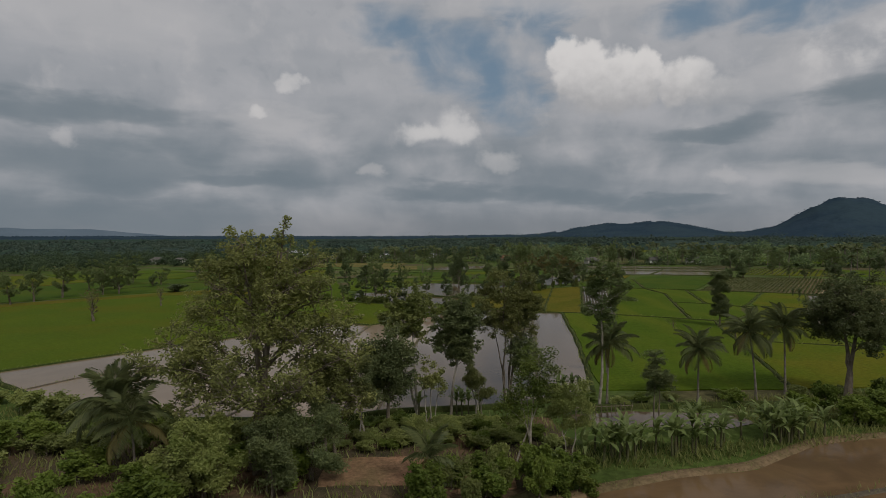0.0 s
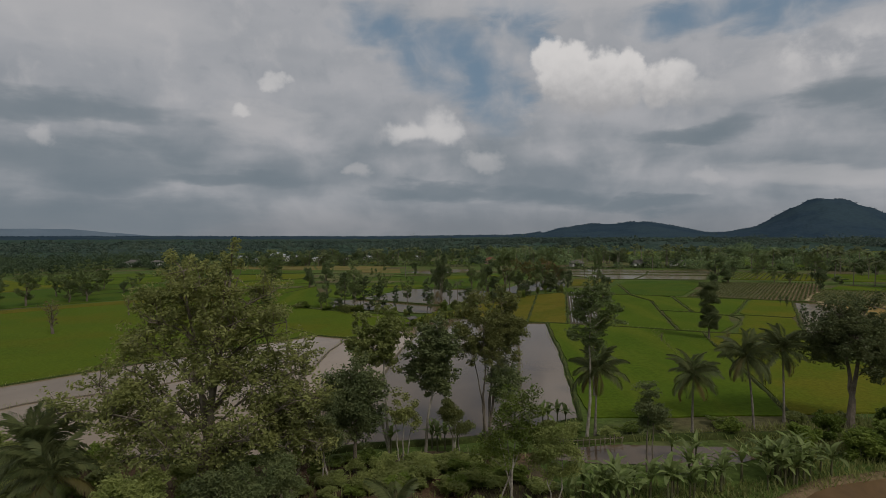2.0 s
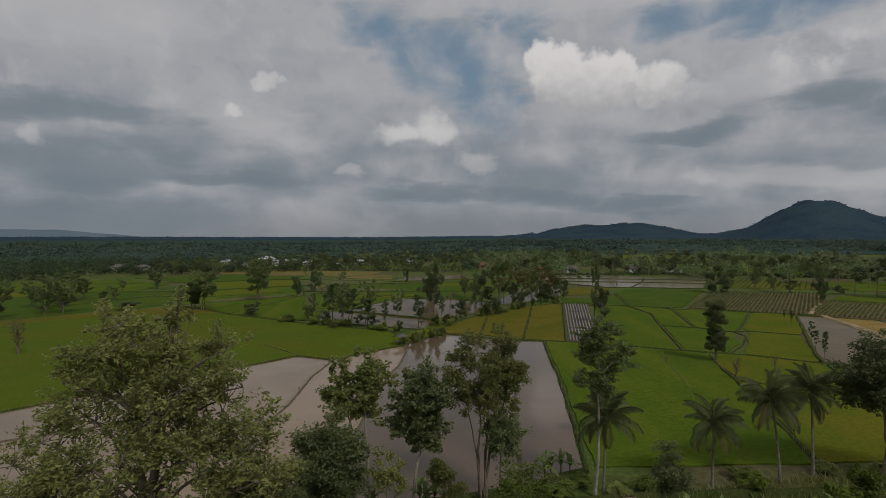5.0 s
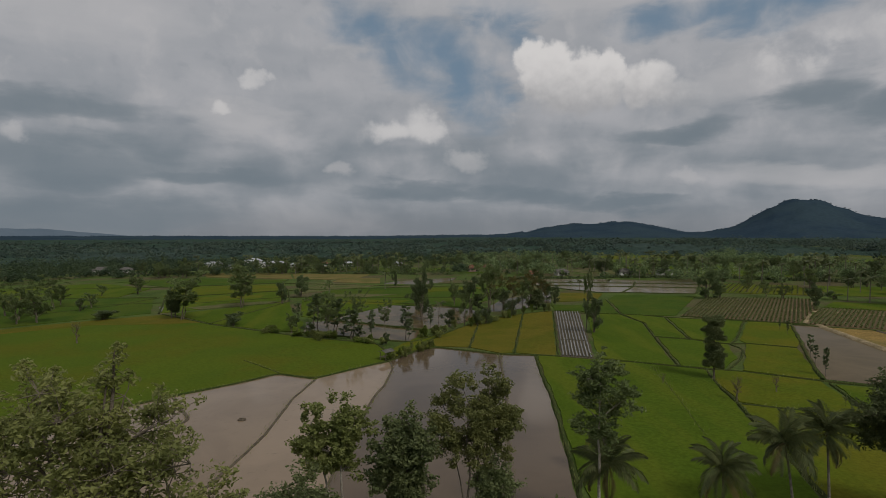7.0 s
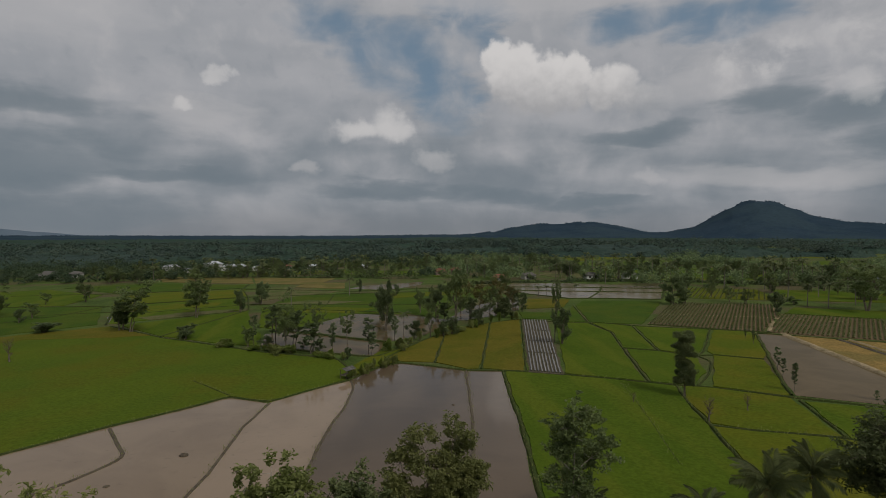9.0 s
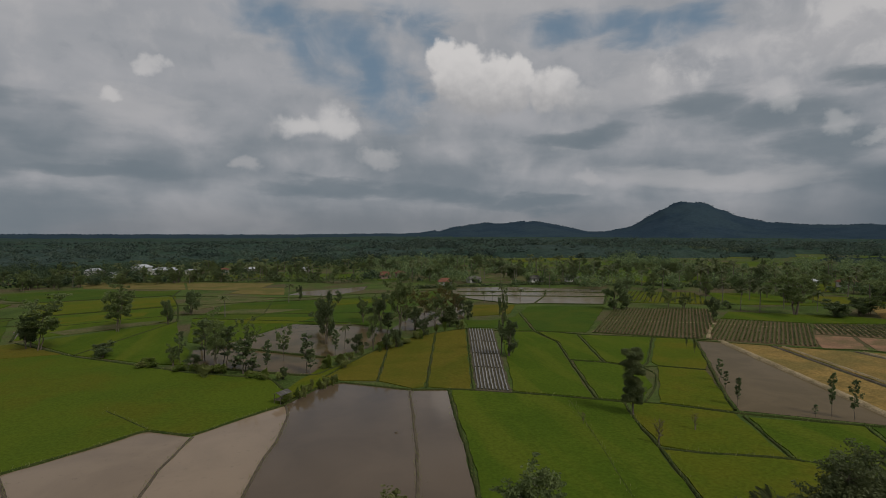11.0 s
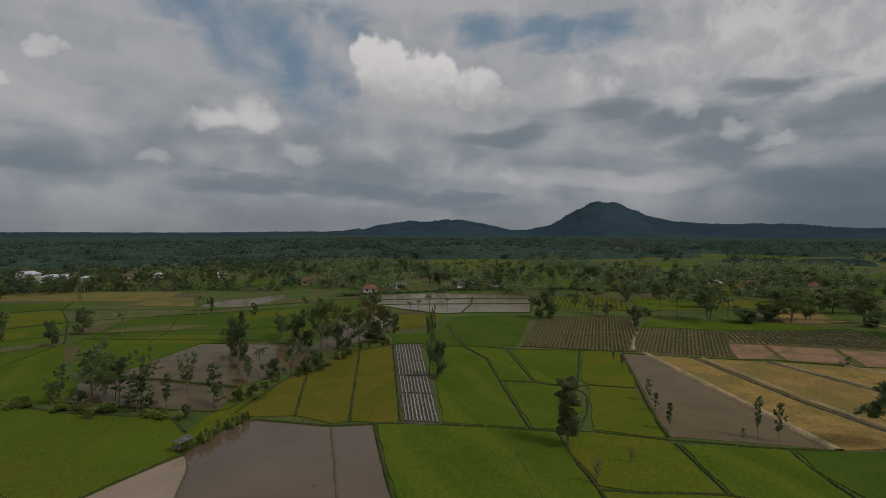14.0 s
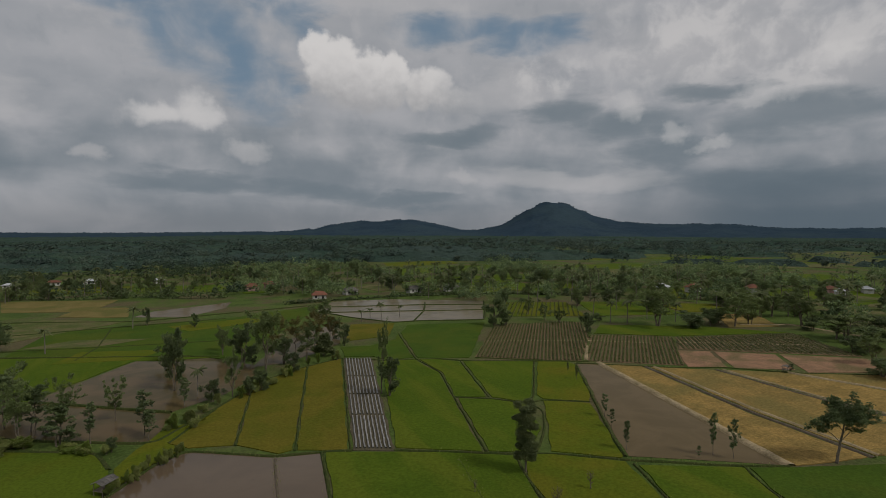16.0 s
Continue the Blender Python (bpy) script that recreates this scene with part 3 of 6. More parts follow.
bund([(116.2, 172.6), (99.5, 146.2), (85.8, 124.5), (80.8, 115.6)], 1.0, 0.45)

# flooded strip and stubble fields farther east
pond([(116.4, 171.9), (122, 170), (109.6, 124.9), (102.7, 100.4), (81.4, 115.4), (86.4, 124.3), (100.2, 145.9)], WATER_BROWN, "long flooded strip of flat brown water")
sheet("stubble_field", [(123.8, 169), (131.2, 160.6), (121.6, 120.6), (118.8, 95.6), (104, 99.3), (111.2, 124.6)], 0.1, STUBBLE, "harvested tan rice stubble", "field", "stuff")
sheet("stubble_field", [(133, 159), (146.6, 148.2), (145, 122), (145.4, 102), (135, 88), (120.8, 95.4), (123.8, 120.2)], 0.1, STUBBLE, "harvested tan rice stubble", "field", "stuff")
sheet("stubble_field", [(148.8, 147), (161.2, 137), (166.4, 115.7), (172, 90), (147.8, 102), (147.2, 122)], 0.1, STUBBLE, "harvested tan rice stubble", "field", "stuff")
sheet("stubble_field", [(163.4, 136), (182.5, 122.3), (205, 102), (190, 76), (173.5, 90), (169, 112)], 0.1, STUBBLE, "harvested tan rice stubble", "field", "stuff")
bund([(122.9, 170), (110.3, 124.8), (103, 99.6)], 2.3, 0.8, BUND_PALE, "bare pale earth bank beside the flooded strip")
bund([(132.1, 159.9), (122.7, 120.3), (119.7, 95)], 1.2, 0.4, BUND_WET, "dark damp earth bank of a ditch")
bund([(134.2, 158.8), (124.8, 120.0), (121.6, 95)], 1.3, 0.5, BUND_PALE, "bare pale earth bank along a ditch")
bund([(147.2, 147.9), (145.7, 121.9), (146.3, 101)], 1.2, 0.4, BUND_WET, "dark damp earth bank of a ditch")
bund([(149.0, 147.2), (147.5, 121.9), (148.1, 101)], 0.9, 0.4, BUND_PALE, "bare pale earth bank between stubble fields")
bund([(162.3, 136.7), (168, 115.7), (173, 88)], 1.3, 0.5, BUND_PALE, "bare pale earth bank between stubble fields")
bund([(116.8, 173), (125.5, 165.4), (139.1, 154.5), (151.1, 149), (164, 134.6), (182.9, 122.8), (206, 102)], 1.0, 0.45)

# row crops and bare red plots
SOIL_PLOTS = (
    ([(93.2, 194.4), (128.5, 240.6), (165, 228.4), (148, 203), (119.5, 174.2), (116, 176.4)], SOIL_BED, "brown plot planted with rows of crops"),
    ([(149.8, 204.6), (173.2, 186.4), (143.2, 155.6), (121.6, 173.2)], SOIL_BED, "brown plot planted with rows of crops"),
    ([(174.6, 186.2), (219.4, 170.6), (201.2, 137.6), (159.8, 171.6)], SOIL_BED, "brown plot planted with rows of low crops"),
    ([(157.2, 170.6), (165.3, 164.4), (153, 148.8), (143, 154.2)], SOIL_RED, "bare reddish ploughed soil"),
    ([(166.6, 163.8), (180.2, 152), (167.2, 137.8), (153.8, 147)], SOIL_RED, "bare reddish ploughed soil"),
    ([(181.6, 151.6), (199, 136), (205, 122), (186.2, 124.4), (167.5, 134.2)], SOIL_RED, "bare reddish ploughed soil"),
)
for corners, material, label in SOIL_PLOTS:
    sheet("ploughed_plot", corners, 0.06, material, label, "field", "stuff")
rice([(167.4, 219.2), (201.4, 196.8), (219.6, 171.8), (175.2, 188.2), (153, 206)], RICE, "bright green strip of rice")
rice([(169, 298), (198.8, 281.8), (178, 239.6), (141.6, 259)], RICE_LIME, "yellowish green rice paddy")
rice([(205, 280), (240, 262), (222, 222), (183, 238)], RICE, "bright green rice paddy")
rice([(236, 258), (262, 240), (252, 218), (228, 226)], RICE_LIME, "yellowish green rice paddy")
sheet("ploughed_plot", [(236.4, 217), (249.2, 204.8), (230, 182.1), (209.5, 190)], 0.08, STUBBLE, "bare tan plot under trees", "field", "stuff")
bund([(93, 193.8), (116, 176), (121.5, 172.8)], 0.9, 0.4)
bund([(219, 192), (238, 182), (236, 152), (222, 132)], 1.2, 0.45, BUND_PALE, "pale dirt track")

# flooded and green paddies to the north and north-west
pond([(69.5, 317), (86.6, 351.9), (120.7, 340.3), (161.7, 308.3), (130.8, 254.5), (103.7, 266.3), (93.2, 268), (80, 290)], WATER_PADDY, "distant flooded paddies of dull brown water")
bund([(74, 310), (112, 294), (147, 279)], 1.4, 0.6, BUND, "low grassy bank in flooded paddies")
bund([(102, 267), (118, 292), (130, 318)], 1.4, 0.6, BUND, "low grassy bank in flooded paddies")
bund([(80, 328), (128, 310), (155, 296)], 1.4, 0.6, BUND, "low grassy bank in flooded paddies")
bund([(69, 317), (79.4, 290), (92.6, 267.6), (103.4, 265.8), (131, 254), (148, 282), (162, 308.5)], 1.4, 0.6)
pond([(-26, 206.5), (-11.3, 233.2), (-5.9, 242), (4, 236.6), (22.8, 226.3), (28.1, 218), (26.3, 203.8), (17.9, 190.8), (11.2, 186.1), (5.8, 181.9)], WATER_WEEDY, "flooded paddy of brown water with weeds")
pond([(-33, 203), (-24, 204.6), (5.6, 180.6), (2.7, 164), (-3, 166), (-19.3, 176.1), (-30.3, 183.5)], WATER_WEEDY, "flooded paddy of brown water with weeds")
pond([(41.6, 250), (71.4, 281.4), (60, 236), (48.8, 225.3), (36, 216), (27, 216)], WATER_WEEDY, "flooded paddy between trees")
bund([(-26, 206), (5.5, 181.4)], 1.2, 0.8, BUND, "slim wet mud bank in the flooded paddies")
bund([(-31, 183.5), (-19.6, 176), (-3, 165.8), (3, 163), (16, 181), (28, 199)], 1.4, 0.5)
rice([(-52, 359), (-16, 331), (-39, 311.3), (-54, 297), (-66, 343)], FALLOW, "fallow grassy paddy")
pond([(-14.3, 344.8), (-6.5, 360.5), (33.4, 378.2), (28.8, 355.5), (9.4, 331.1)], WATER_BROWN, "distant flooded paddies of dull brown water")
rice([(-92, 453), (-28, 424), (-36, 378), (-78, 396)], RICE_TAN, "ripe golden rice paddy")
rice([(-170, 478), (-94, 454), (-80, 398), (-150, 430)], RICE_TAN, "ripe golden rice paddy")
sheet("stubble_field", [(-48.6, 364.7), (-41.3, 397), (-18.5, 383.5), (-16.5, 347), (-27.9, 350.9)], 0.1, RICE_TAN, "fallow tan and green paddy", "field", "stuff")
rice([(-42, 315), (26, 316), (77, 339), (24, 226.5), (9, 243), (-47, 269)], RICE_DARK, "lush deep green rice paddies")
rice([(-47.5, 268), (18.6, 235.8), (4.2, 237.6), (-6.4, 243), (-12.2, 233.8), (-27, 207), (-38, 217)], RICE, "bright green rice paddy")
rice([(-52, 262), (-40, 215), (-34, 203), (-31.5, 184.5), (-40, 187), (-66, 206), (-90, 232)], RICE, "bright green rice paddy with weedy rims")
rice([(-96, 236), (-56, 264), (-64, 312), (-118, 292)], RICE, "bright green rice paddy")
rice([(-122, 296), (-66, 318), (-76, 358), (-140, 350)], RICE_LIME, "yellowish green rice paddy")
rice([(-144, 352), (-80, 366), (-82, 390), (-150, 420), (-200, 400)], RICE_DARK, "deep green rice paddy")
rice([(-126, 216), (-116, 224), (-100, 236), (-124, 290), (-178, 300), (-200, 240), (-158, 190)], RICE_DARK, "deep green grassy paddy with shrubs")
rice([(-205, 300), (-146, 300), (-150, 345), (-205, 390), (-260, 350)], RICE, "bright green rice paddy")
rice([(-260, 250), (-206, 240), (-182, 298), (-206, 298), (-262, 345), (-310, 300)], RICE_LIME, "yellowish green rice paddy")
sheet("stubble_field", [(-84, 243), (-60, 258), (-57, 268), (-78, 262), (-92, 250)], 0.16, FALLOW, "narrow fallow dull strip in green paddies", "field", "stuff")
sheet("stubble_field", [(-45, 282), (-20, 274), (-4, 281), (-30, 292)], 0.16, FALLOW, "fallow dull patch in green paddies", "field", "stuff")
pond([(-98, 240), (-84, 248), (-88, 262), (-106, 256)], WATER_WEEDY, "small flooded paddy of dull brown water")
pond([(-66, 209), (-56, 216), (-60, 232), (-76, 226)], WATER_WEEDY, "small flooded paddy of dull brown water")
rice([(-104, 268), (-70, 282), (-72, 296), (-112, 286)], RICE_LIME, "yellowish green rice paddy", 0.17)
rice([(10, 290), (44, 300), (36, 312), (2, 306)], RICE_LIME, "yellowish green rice paddy", 0.17)
rice([(-30, 250), (-6, 244), (2, 256), (-24, 266)], RICE_LIME, "yellowish green rice paddy", 0.17)
bund([(-96, 264), (-56, 282), (-20, 272), (24, 262)], 1.0, 0.5)
bund([(-20, 316), (-20, 272), (-24, 252)], 1.0, 0.5)
bund([(-160, 262), (-110, 270)], 1.2, 0.5)
bund([(-150, 232), (-128, 262), (-122, 292)], 1.2, 0.5)
bund([(-200, 350), (-144, 352), (-80, 364)], 1.4, 0.6)
bund([(-47.5, 269), (19, 235.6)], 1.4, 0.6)
bund([(-66, 205), (-52, 263), (-64, 314), (-78, 360), (-82, 394)], 1.2, 0.5)
bund([(-96, 234), (-120, 294), (-142, 352)], 1.4, 0.6)
bund([(-120, 294), (-62, 315), (26, 316.5)], 1.4, 0.6)
bund([(-200, 300), (-124, 293)], 1.4, 0.6)
bund([(-80, 362), (-10, 328.5), (77, 340)], 1.6, 0.6)

# flooded plots, mud and bare earth close to the tree row
pond([(14.4, 62.2), (22, 62.9), (33.2, 61.4), (34, 58.4), (29.8, 56.6), (18, 58.4), (14, 59.6)], WATER, "small brown ditch pond below the palms")
pond([(6, 40), (12.7, 43.2), (20.1, 45.5), (27.7, 46.9), (36.4, 52.2), (44.4, 53.4), (75, 56), (75, 25), (6, 25)], WATER_MUD, "orange-brown flooded ground with a muddy rim")
bund([(5.5, 40.4), (12.7, 43.9), (20.1, 46.2), (27.7, 47.7), (36.4, 52.9), (44.4, 54.2), (75, 57)], 1.5, 0.35, SOIL_BED, "grassy bank of the flooded ground")
bund([(14, 38), (30, 41.5), (46, 45), (62, 47)], 0.9, 0.12, BUND_WET, "muddy ridge in shallow water")
bund([(13, 63.6), (23, 64.4), (35, 64.3), (48, 63.6), (62, 62)], 2.2, 0.8)
for corners in ([(-11, 51.5), (-2, 51), (-1.6, 45.5), (-10.5, 45)], [(-28.5, 51.5), (-23, 51), (-21.5, 46), (-27, 46)], [(1, 47.8), (5.8, 48.8), (6, 44.2), (1.4, 43.4)]):
    sheet("bare_earth", corners, 0.02, SOIL_RED, "bare reddish earth among shrubs", "earth", "structure", 0.5)

sheet("bare_earth", [(-48, 61.5), (-30, 61.4), (-12, 60.4), (2, 62.6), (12.5, 61.5), (12.8, 47), (4, 42), (-12, 41), (-30, 40), (-46, 46)], -0.02, SOIL_BANK, "bare brown earth under the tree row, darkened for tree shade", "earth", "structure", 0.5)


def rows_across(corners, way, gap):
    """Parallel lines clipped to the outline, as pairs of end points."""
    c = np.array(corners, float)
    w = np.array(way, float) / np.hypot(*way)
    s = np.array([-w[1], w[0]])
    out = []
    for d in np.arange((c @ s).min() + gap * 0.5, (c @ s).max(), gap):
        cuts = []
        for a, b in zip(c, np.roll(c, -1, 0)):
            da, db = a @ s - d, b @ s - d
            if (da < 0) != (db < 0):
                cuts.append(((a + (b - a) * da / (da - db)) @ w))
        cuts.sort()
        for lo, hi in zip(cuts[::2], cuts[1::2]):
            if hi - lo > 2.0:
                out.append((s * d + w * (lo + 0.6), s * d + w * (hi - 0.6)))
    return out


def crop_rows(corners, way, gap, width, height, seed):
    """Low raised beds with leafy plants along them, all in one."""
    rng = np.random.default_rng(seed)
    pieces, leaves = [], []
    for a, b in rows_across(corners, way, gap):
        n = max(3, int(np.hypot(*(b - a)) / 1.5))
        t = np.linspace(0, 1, n)[:, None]
        p = a + (b - a) * t
        p3 = np.c_[p, ground_z(p[:, 0], p[:, 1]) + 0.1]
        v, f = tube(p3, width * rng.uniform(0.8, 1.15, n), 6)
        v[:, 2] = (v[:, 2] - np.repeat(p3[:, 2], 6)) * (height / width) + np.repeat(p3[:, 2], 6)
        pieces.append((v, f))
        k = n * 9
        q = a + (b - a) * rng.uniform(0, 1, (k, 1)) + rng.normal(size=(k, 2)) * width * 0.4
        leaves.append(np.c_[q, ground_z(q[:, 0], q[:, 1]) + rng.uniform(0.15, 0.75, k)])
    pieces.append(leaf_quads(rng, np.concatenate(leaves), 0.5))
    v, f = joined(pieces)
    ob = new("crop_rows", mesh("crop_rows", v, f, CROP))
    return tagged(ob, "leafy crops in straight raised rows", "crops", kind="stuff")


crop_rows(SOIL_PLOTS[0][0], (0.60, 0.80), 1.2, 0.34, 0.30, 3)
crop_rows(SOIL_PLOTS[1][0], (0.70, 0.71), 1.2, 0.33, 0.28, 4)
crop_rows(SOIL_PLOTS[2][0], (0.62, 0.78), 1.6, 0.32, 0.22, 5)
crop_rows([(141.8, 259), (169, 297), (198, 281), (178, 240)], (0.6, 0.8), 2.2, 0.30, 0.22, 6)


for a, b in (((122, 207.5), (141, 198)), ((109, 213.6), (121.5, 207.8)), ((141, 197.6), (158, 184)), ((168, 179.5), (207, 153)), ((136, 190.6), (122, 174.6))):
    bund([a, b], 1.3, 0.3, BUND_PALE, "trodden earth path across the crop rows", "footpath")


def mulched_strip():
    """Long beds under silver film, cut across by three paths."""
    base = sheet("mulched_plot", [(55.0, 213.8), (63.4, 209.8), (44.1, 137.4), (37.2, 141.2)], 0.05, MUD, "plot of long beds under silver plastic mulch", "field", "structure")
    near_a, near_b = np.array([37.6, 141.6]), np.array([43.9, 138.0])
    far_a, far_b = np.array([55.2, 213.0]), np.array([63.0, 209.2])
    rng = np.random.default_rng(9)
    breaks = [0.0, 0.26, 0.47, 0.70, 1.0]
    for i in range(9):
        u = (i + 0.5) / 9
        a, b = near_a + (near_b - near_a) * u, far_a + (far_b - far_a) * u
        for lo, hi in zip(breaks, breaks[1:]):
            t = np.linspace(lo + 0.008, hi - 0.008, 12)[:, None]
            p = a + (b - a) * t + rng.normal(size=(12, 2)) * 0.04
            z = ground_z(p[:, 0], p[:, 1]) + 0.06
            s = np.array([0.97, -0.24])
            w = rng.uniform(0.15, 0.19, 12)[:, None]
            rows = [np.c_[p - s * w, z], np.c_[p - s * w * 0.75, z + 0.22], np.c_[p, z + 0.27], np.c_[p + s * w * 0.75, z + 0.22], np.c_[p + s * w, z]]
            v = np.stack(rows, 1).reshape(-1, 3)
            ii, jj = np.meshgrid(np.arange(11), np.arange(4), indexing="ij")
            k = ii * 5 + jj
            part("mulch_bed", v, np.stack([k, k + 1, k + 6, k + 5], -1).reshape(-1, 4), PLASTIC, base)


mulched_strip()


# ---- hills round the plain ----
def hills():
    az = np.linspace(-75, 110, 560)
    r = np.concatenate([np.linspace(3150, 4400, 40), np.linspace(4440, 4820, 9)])
    left, right = np.minimum(az - 36.9, 0), np.maximum(az - 36.9, 0)
    h = 21 + 2.2 * np.maximum(az + 5, 0) * (az < 12) * 0.35
    h = h + 64 * np.exp(-np.abs((az - 15.5) / 3.6) ** 2.4) + 100 * np.exp(-np.abs((az - 22.0) / 4.6) ** 2.2)
    h = h + 44 / (1 + np.exp(-(az - 29.5) / 1.2))
    h = h + 190 * np.exp(-np.abs(left / 4.1) ** 2.2 - np.abs(right / 4.4) ** 1.75) + 28 * np.exp(-((az - 46) / 5.5) ** 2) + 22 * np.exp(-((az - 52.5) / 3.0) ** 2)
    A, R = np.meshgrid(np.radians(az), r, indexing="ij")
    rise = np.clip((R - 3150) / (4400 - 3150), 0, 1)
    Z = h[:, None] * (rise**1.5 * (3 - 2 * rise) / 1.0) * np.where(R > 4400, 1 - (R - 4400) / 1000, 1)
    rough = np.array([[noise.fractal(Vector((a * 38.0, q / 150.0, 1.7)), 0.9, 2.0, 6) for q in r] for a in np.radians(az)])
    Z = Z + rough * (2.0 + 0.10 * h[:, None] * rise) * (R > 3180) * np.where(R < 4390, 1.0, 0.35) + ground_z(R * np.sin(A), 0) * (1 - rise)
    verts = np.stack([R * np.sin(A), R * np.cos(A), Z - 1.0], -1).reshape(-1, 3)
    n, m = len(az), len(r)
    i, j = np.meshgrid(np.arange(n - 1), np.arange(m - 1), indexing="ij")
    k = i * m + j
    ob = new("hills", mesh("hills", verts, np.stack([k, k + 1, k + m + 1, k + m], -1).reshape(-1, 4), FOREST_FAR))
    for p in ob.data.polygons:
        p.use_smooth = True
    tagged(ob, "forested hills with one rounded peak, tinted haze blue", "hills", kind="structure")
    # ragged trees along the crests
    rng = np.random.default_rng(5)
    pick = rng.integers(0, n, 5000)
    ridge = np.argmax(Z, 1)
    c = verts.reshape(n, m, 3)[pick, ridge[pick]] + rng.normal(size=(5000, 3)) * [6, 6, 0.5] + [0, 0, 1.0]
    v, f = leaf_quads(rng, c, 7.0, 0.2, 0.8)
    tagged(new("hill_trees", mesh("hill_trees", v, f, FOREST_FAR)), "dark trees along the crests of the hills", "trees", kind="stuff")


hills()


def far_range():
    """A range far beyond the plain to the north-west, haze painted in as pale blue."""
    az = np.linspace(-75, -24, 90)
    h = 62 / (1 + np.exp((az + 29.5) / 1.5)) + np.array([10 * noise.fractal(Vector((a * 0.22, 0.4, 2.0)), 0.9, 2.0, 5) for a in az]) + 16
    rows = [np.stack([r * np.sin(np.radians(az)), r * np.cos(np.radians(az)), h * u - 2], -1) for r, u in ((4620, 0.0), (4720, 0.62), (4790, 1.0), (4880, 0.3))]
    v = np.stack(rows, 1).reshape(-1, 3)
    i, j = np.meshgrid(np.arange(89), np.arange(3), indexing="ij")
    k = i * 4 + j
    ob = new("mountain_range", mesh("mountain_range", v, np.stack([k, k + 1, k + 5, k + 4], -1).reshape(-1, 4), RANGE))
    tagged(ob, "mountain range beyond the plain, paled with haze blue", "mountains", kind="structure")


far_range()


# ---- trees ----
def limb(rng, start, way, length, steps, bend, wander):
    pts, d = [np.array(start, float)], np.array(way, float)
    for _ in range(steps):
        d = d + np.array([0, 0, bend]) + rng.normal(size=3) * wander
        d /= np.linalg.norm(d)
        pts.append(pts[-1] + d * length / steps)
    return np.array(pts)


def grow(seed, height, width, base=0.3, limbs=12, twigs=5, trunk=0.25, stems=1, rise=0.5, profile="round", lean=(0, 0), spread=0.0, bend=0.10, fan=0.16, ragged=(0.75, 1.1)):
    """Wood (trunk and limbs, as verts and quads) and the tips that carry leaves."""
    rng = np.random.default_rng(seed)
    wood, tips = [], []
    for s in range(stems):
        a = rng.uniform(0, 2 * np.pi)
        foot = np.array([math.cos(a), math.sin(a), 0]) * spread * (s > 0)
        top = np.array([lean[0] + math.cos(a) * width * fan * (stems > 1), lean[1] + math.sin(a) * width * fan * (stems > 1), height * (0.97 - 0.10 * s)])
        t = np.linspace(0, 1, 9)[:, None]
        line = foot + (top - foot) * t + rng.normal(size=(9, 3)) * [0.018 * height, 0.018 * height, 0] * np.minimum(t * 3, 1)
        line[0] = foot + [0, 0, -0.3]
        wood.append(tube(line, trunk * (1.25 - 1.15 * t[:, 0]) * (1 - 0.15 * s), 7))
        n = max(3, limbs // stems)
        for i in range(n):
            u = base + (1 - base) * (i + rng.uniform(0, 0.9)) / n
            at = np.array([np.interp(u, t[:, 0], line[:, c]) for c in range(3)])
            v = (u - base) / (1 - base)
            r = {"round": math.sqrt(max(0.05, 1 - (2 * v - 0.85) ** 2 / 1.4)), "cone": 1.05 - 0.9 * v, "dome": math.sqrt(max(0.03, 1.0 - 0.96 * v**1.9)), "flat": 0.35 + 0.75 * v, "vase": 0.45 + 0.6 * v if v < 0.7 else 1.0 - 1.4 * (v - 0.7),
                 "column": 0.85 if (v < 0.36 or v > 0.52) else 0.4}[profile]
            b = i * 2.4 + rng.uniform(-0.5, 0.5)
            up = rise * rng.uniform(0.5, 1.4)
            way = np.array([math.cos(b), math.sin(b), up])
            ln = max(0.4, width * 0.5 * r * rng.uniform(*ragged))
            p = limb(rng, at, way / np.linalg.norm(way), ln, 5, bend * 0.5, 0.13)
            rad = trunk * max(0.16, 0.5 * (1 - u) + 0.16)
            wood.append(tube(p, np.linspace(rad, rad * 0.2, 6), 5))
            tips.append(p[-1])
            for _ in range(twigs):
                q0 = p[rng.integers(2, 6)]
                d = np.array([math.cos(b), math.sin(b), 0.35]) + rng.normal(size=3) * 0.75
                q = limb(rng, q0, d / np.linalg.norm(d), ln * rng.uniform(0.25, 0.5), 3, bend, 0.2)
                wood.append(tube(q, np.linspace(rad * 0.35, rad * 0.1, 4), 4))
                tips.append(q[-1]), tips.append(q[2])
        tips.append(line[-1])
    return joined(wood), np.array(tips), rng


def foliage(rng, tips, per_tip, clump, size, flat=0.45, squash=0.65, slim=0.5):
    c = np.repeat(tips, per_tip, 0)
    d = rng.normal(size=c.shape)
    d /= np.linalg.norm(d, axis=1, keepdims=True) + 1e-9
    c = c + d * (rng.random((len(c), 1)) ** 0.5) * clump * np.repeat(rng.uniform(0.55, 1.35, (len(tips), 1)), per_tip, 0) * [1, 1, squash]
    return leaf_quads(rng, c, size, flat, slim)


def tree(name, label, at, wood, crown, bark, leaf, category="tree"):
    root = tagged(new(name), label, category)
    part("trunk", *wood, bark, root)
    if crown is not None:
        part("crown", *crown, leaf, root)
    root.matrix_world = Matrix.Translation((at[0], at[1], gz(*at)))
    return root


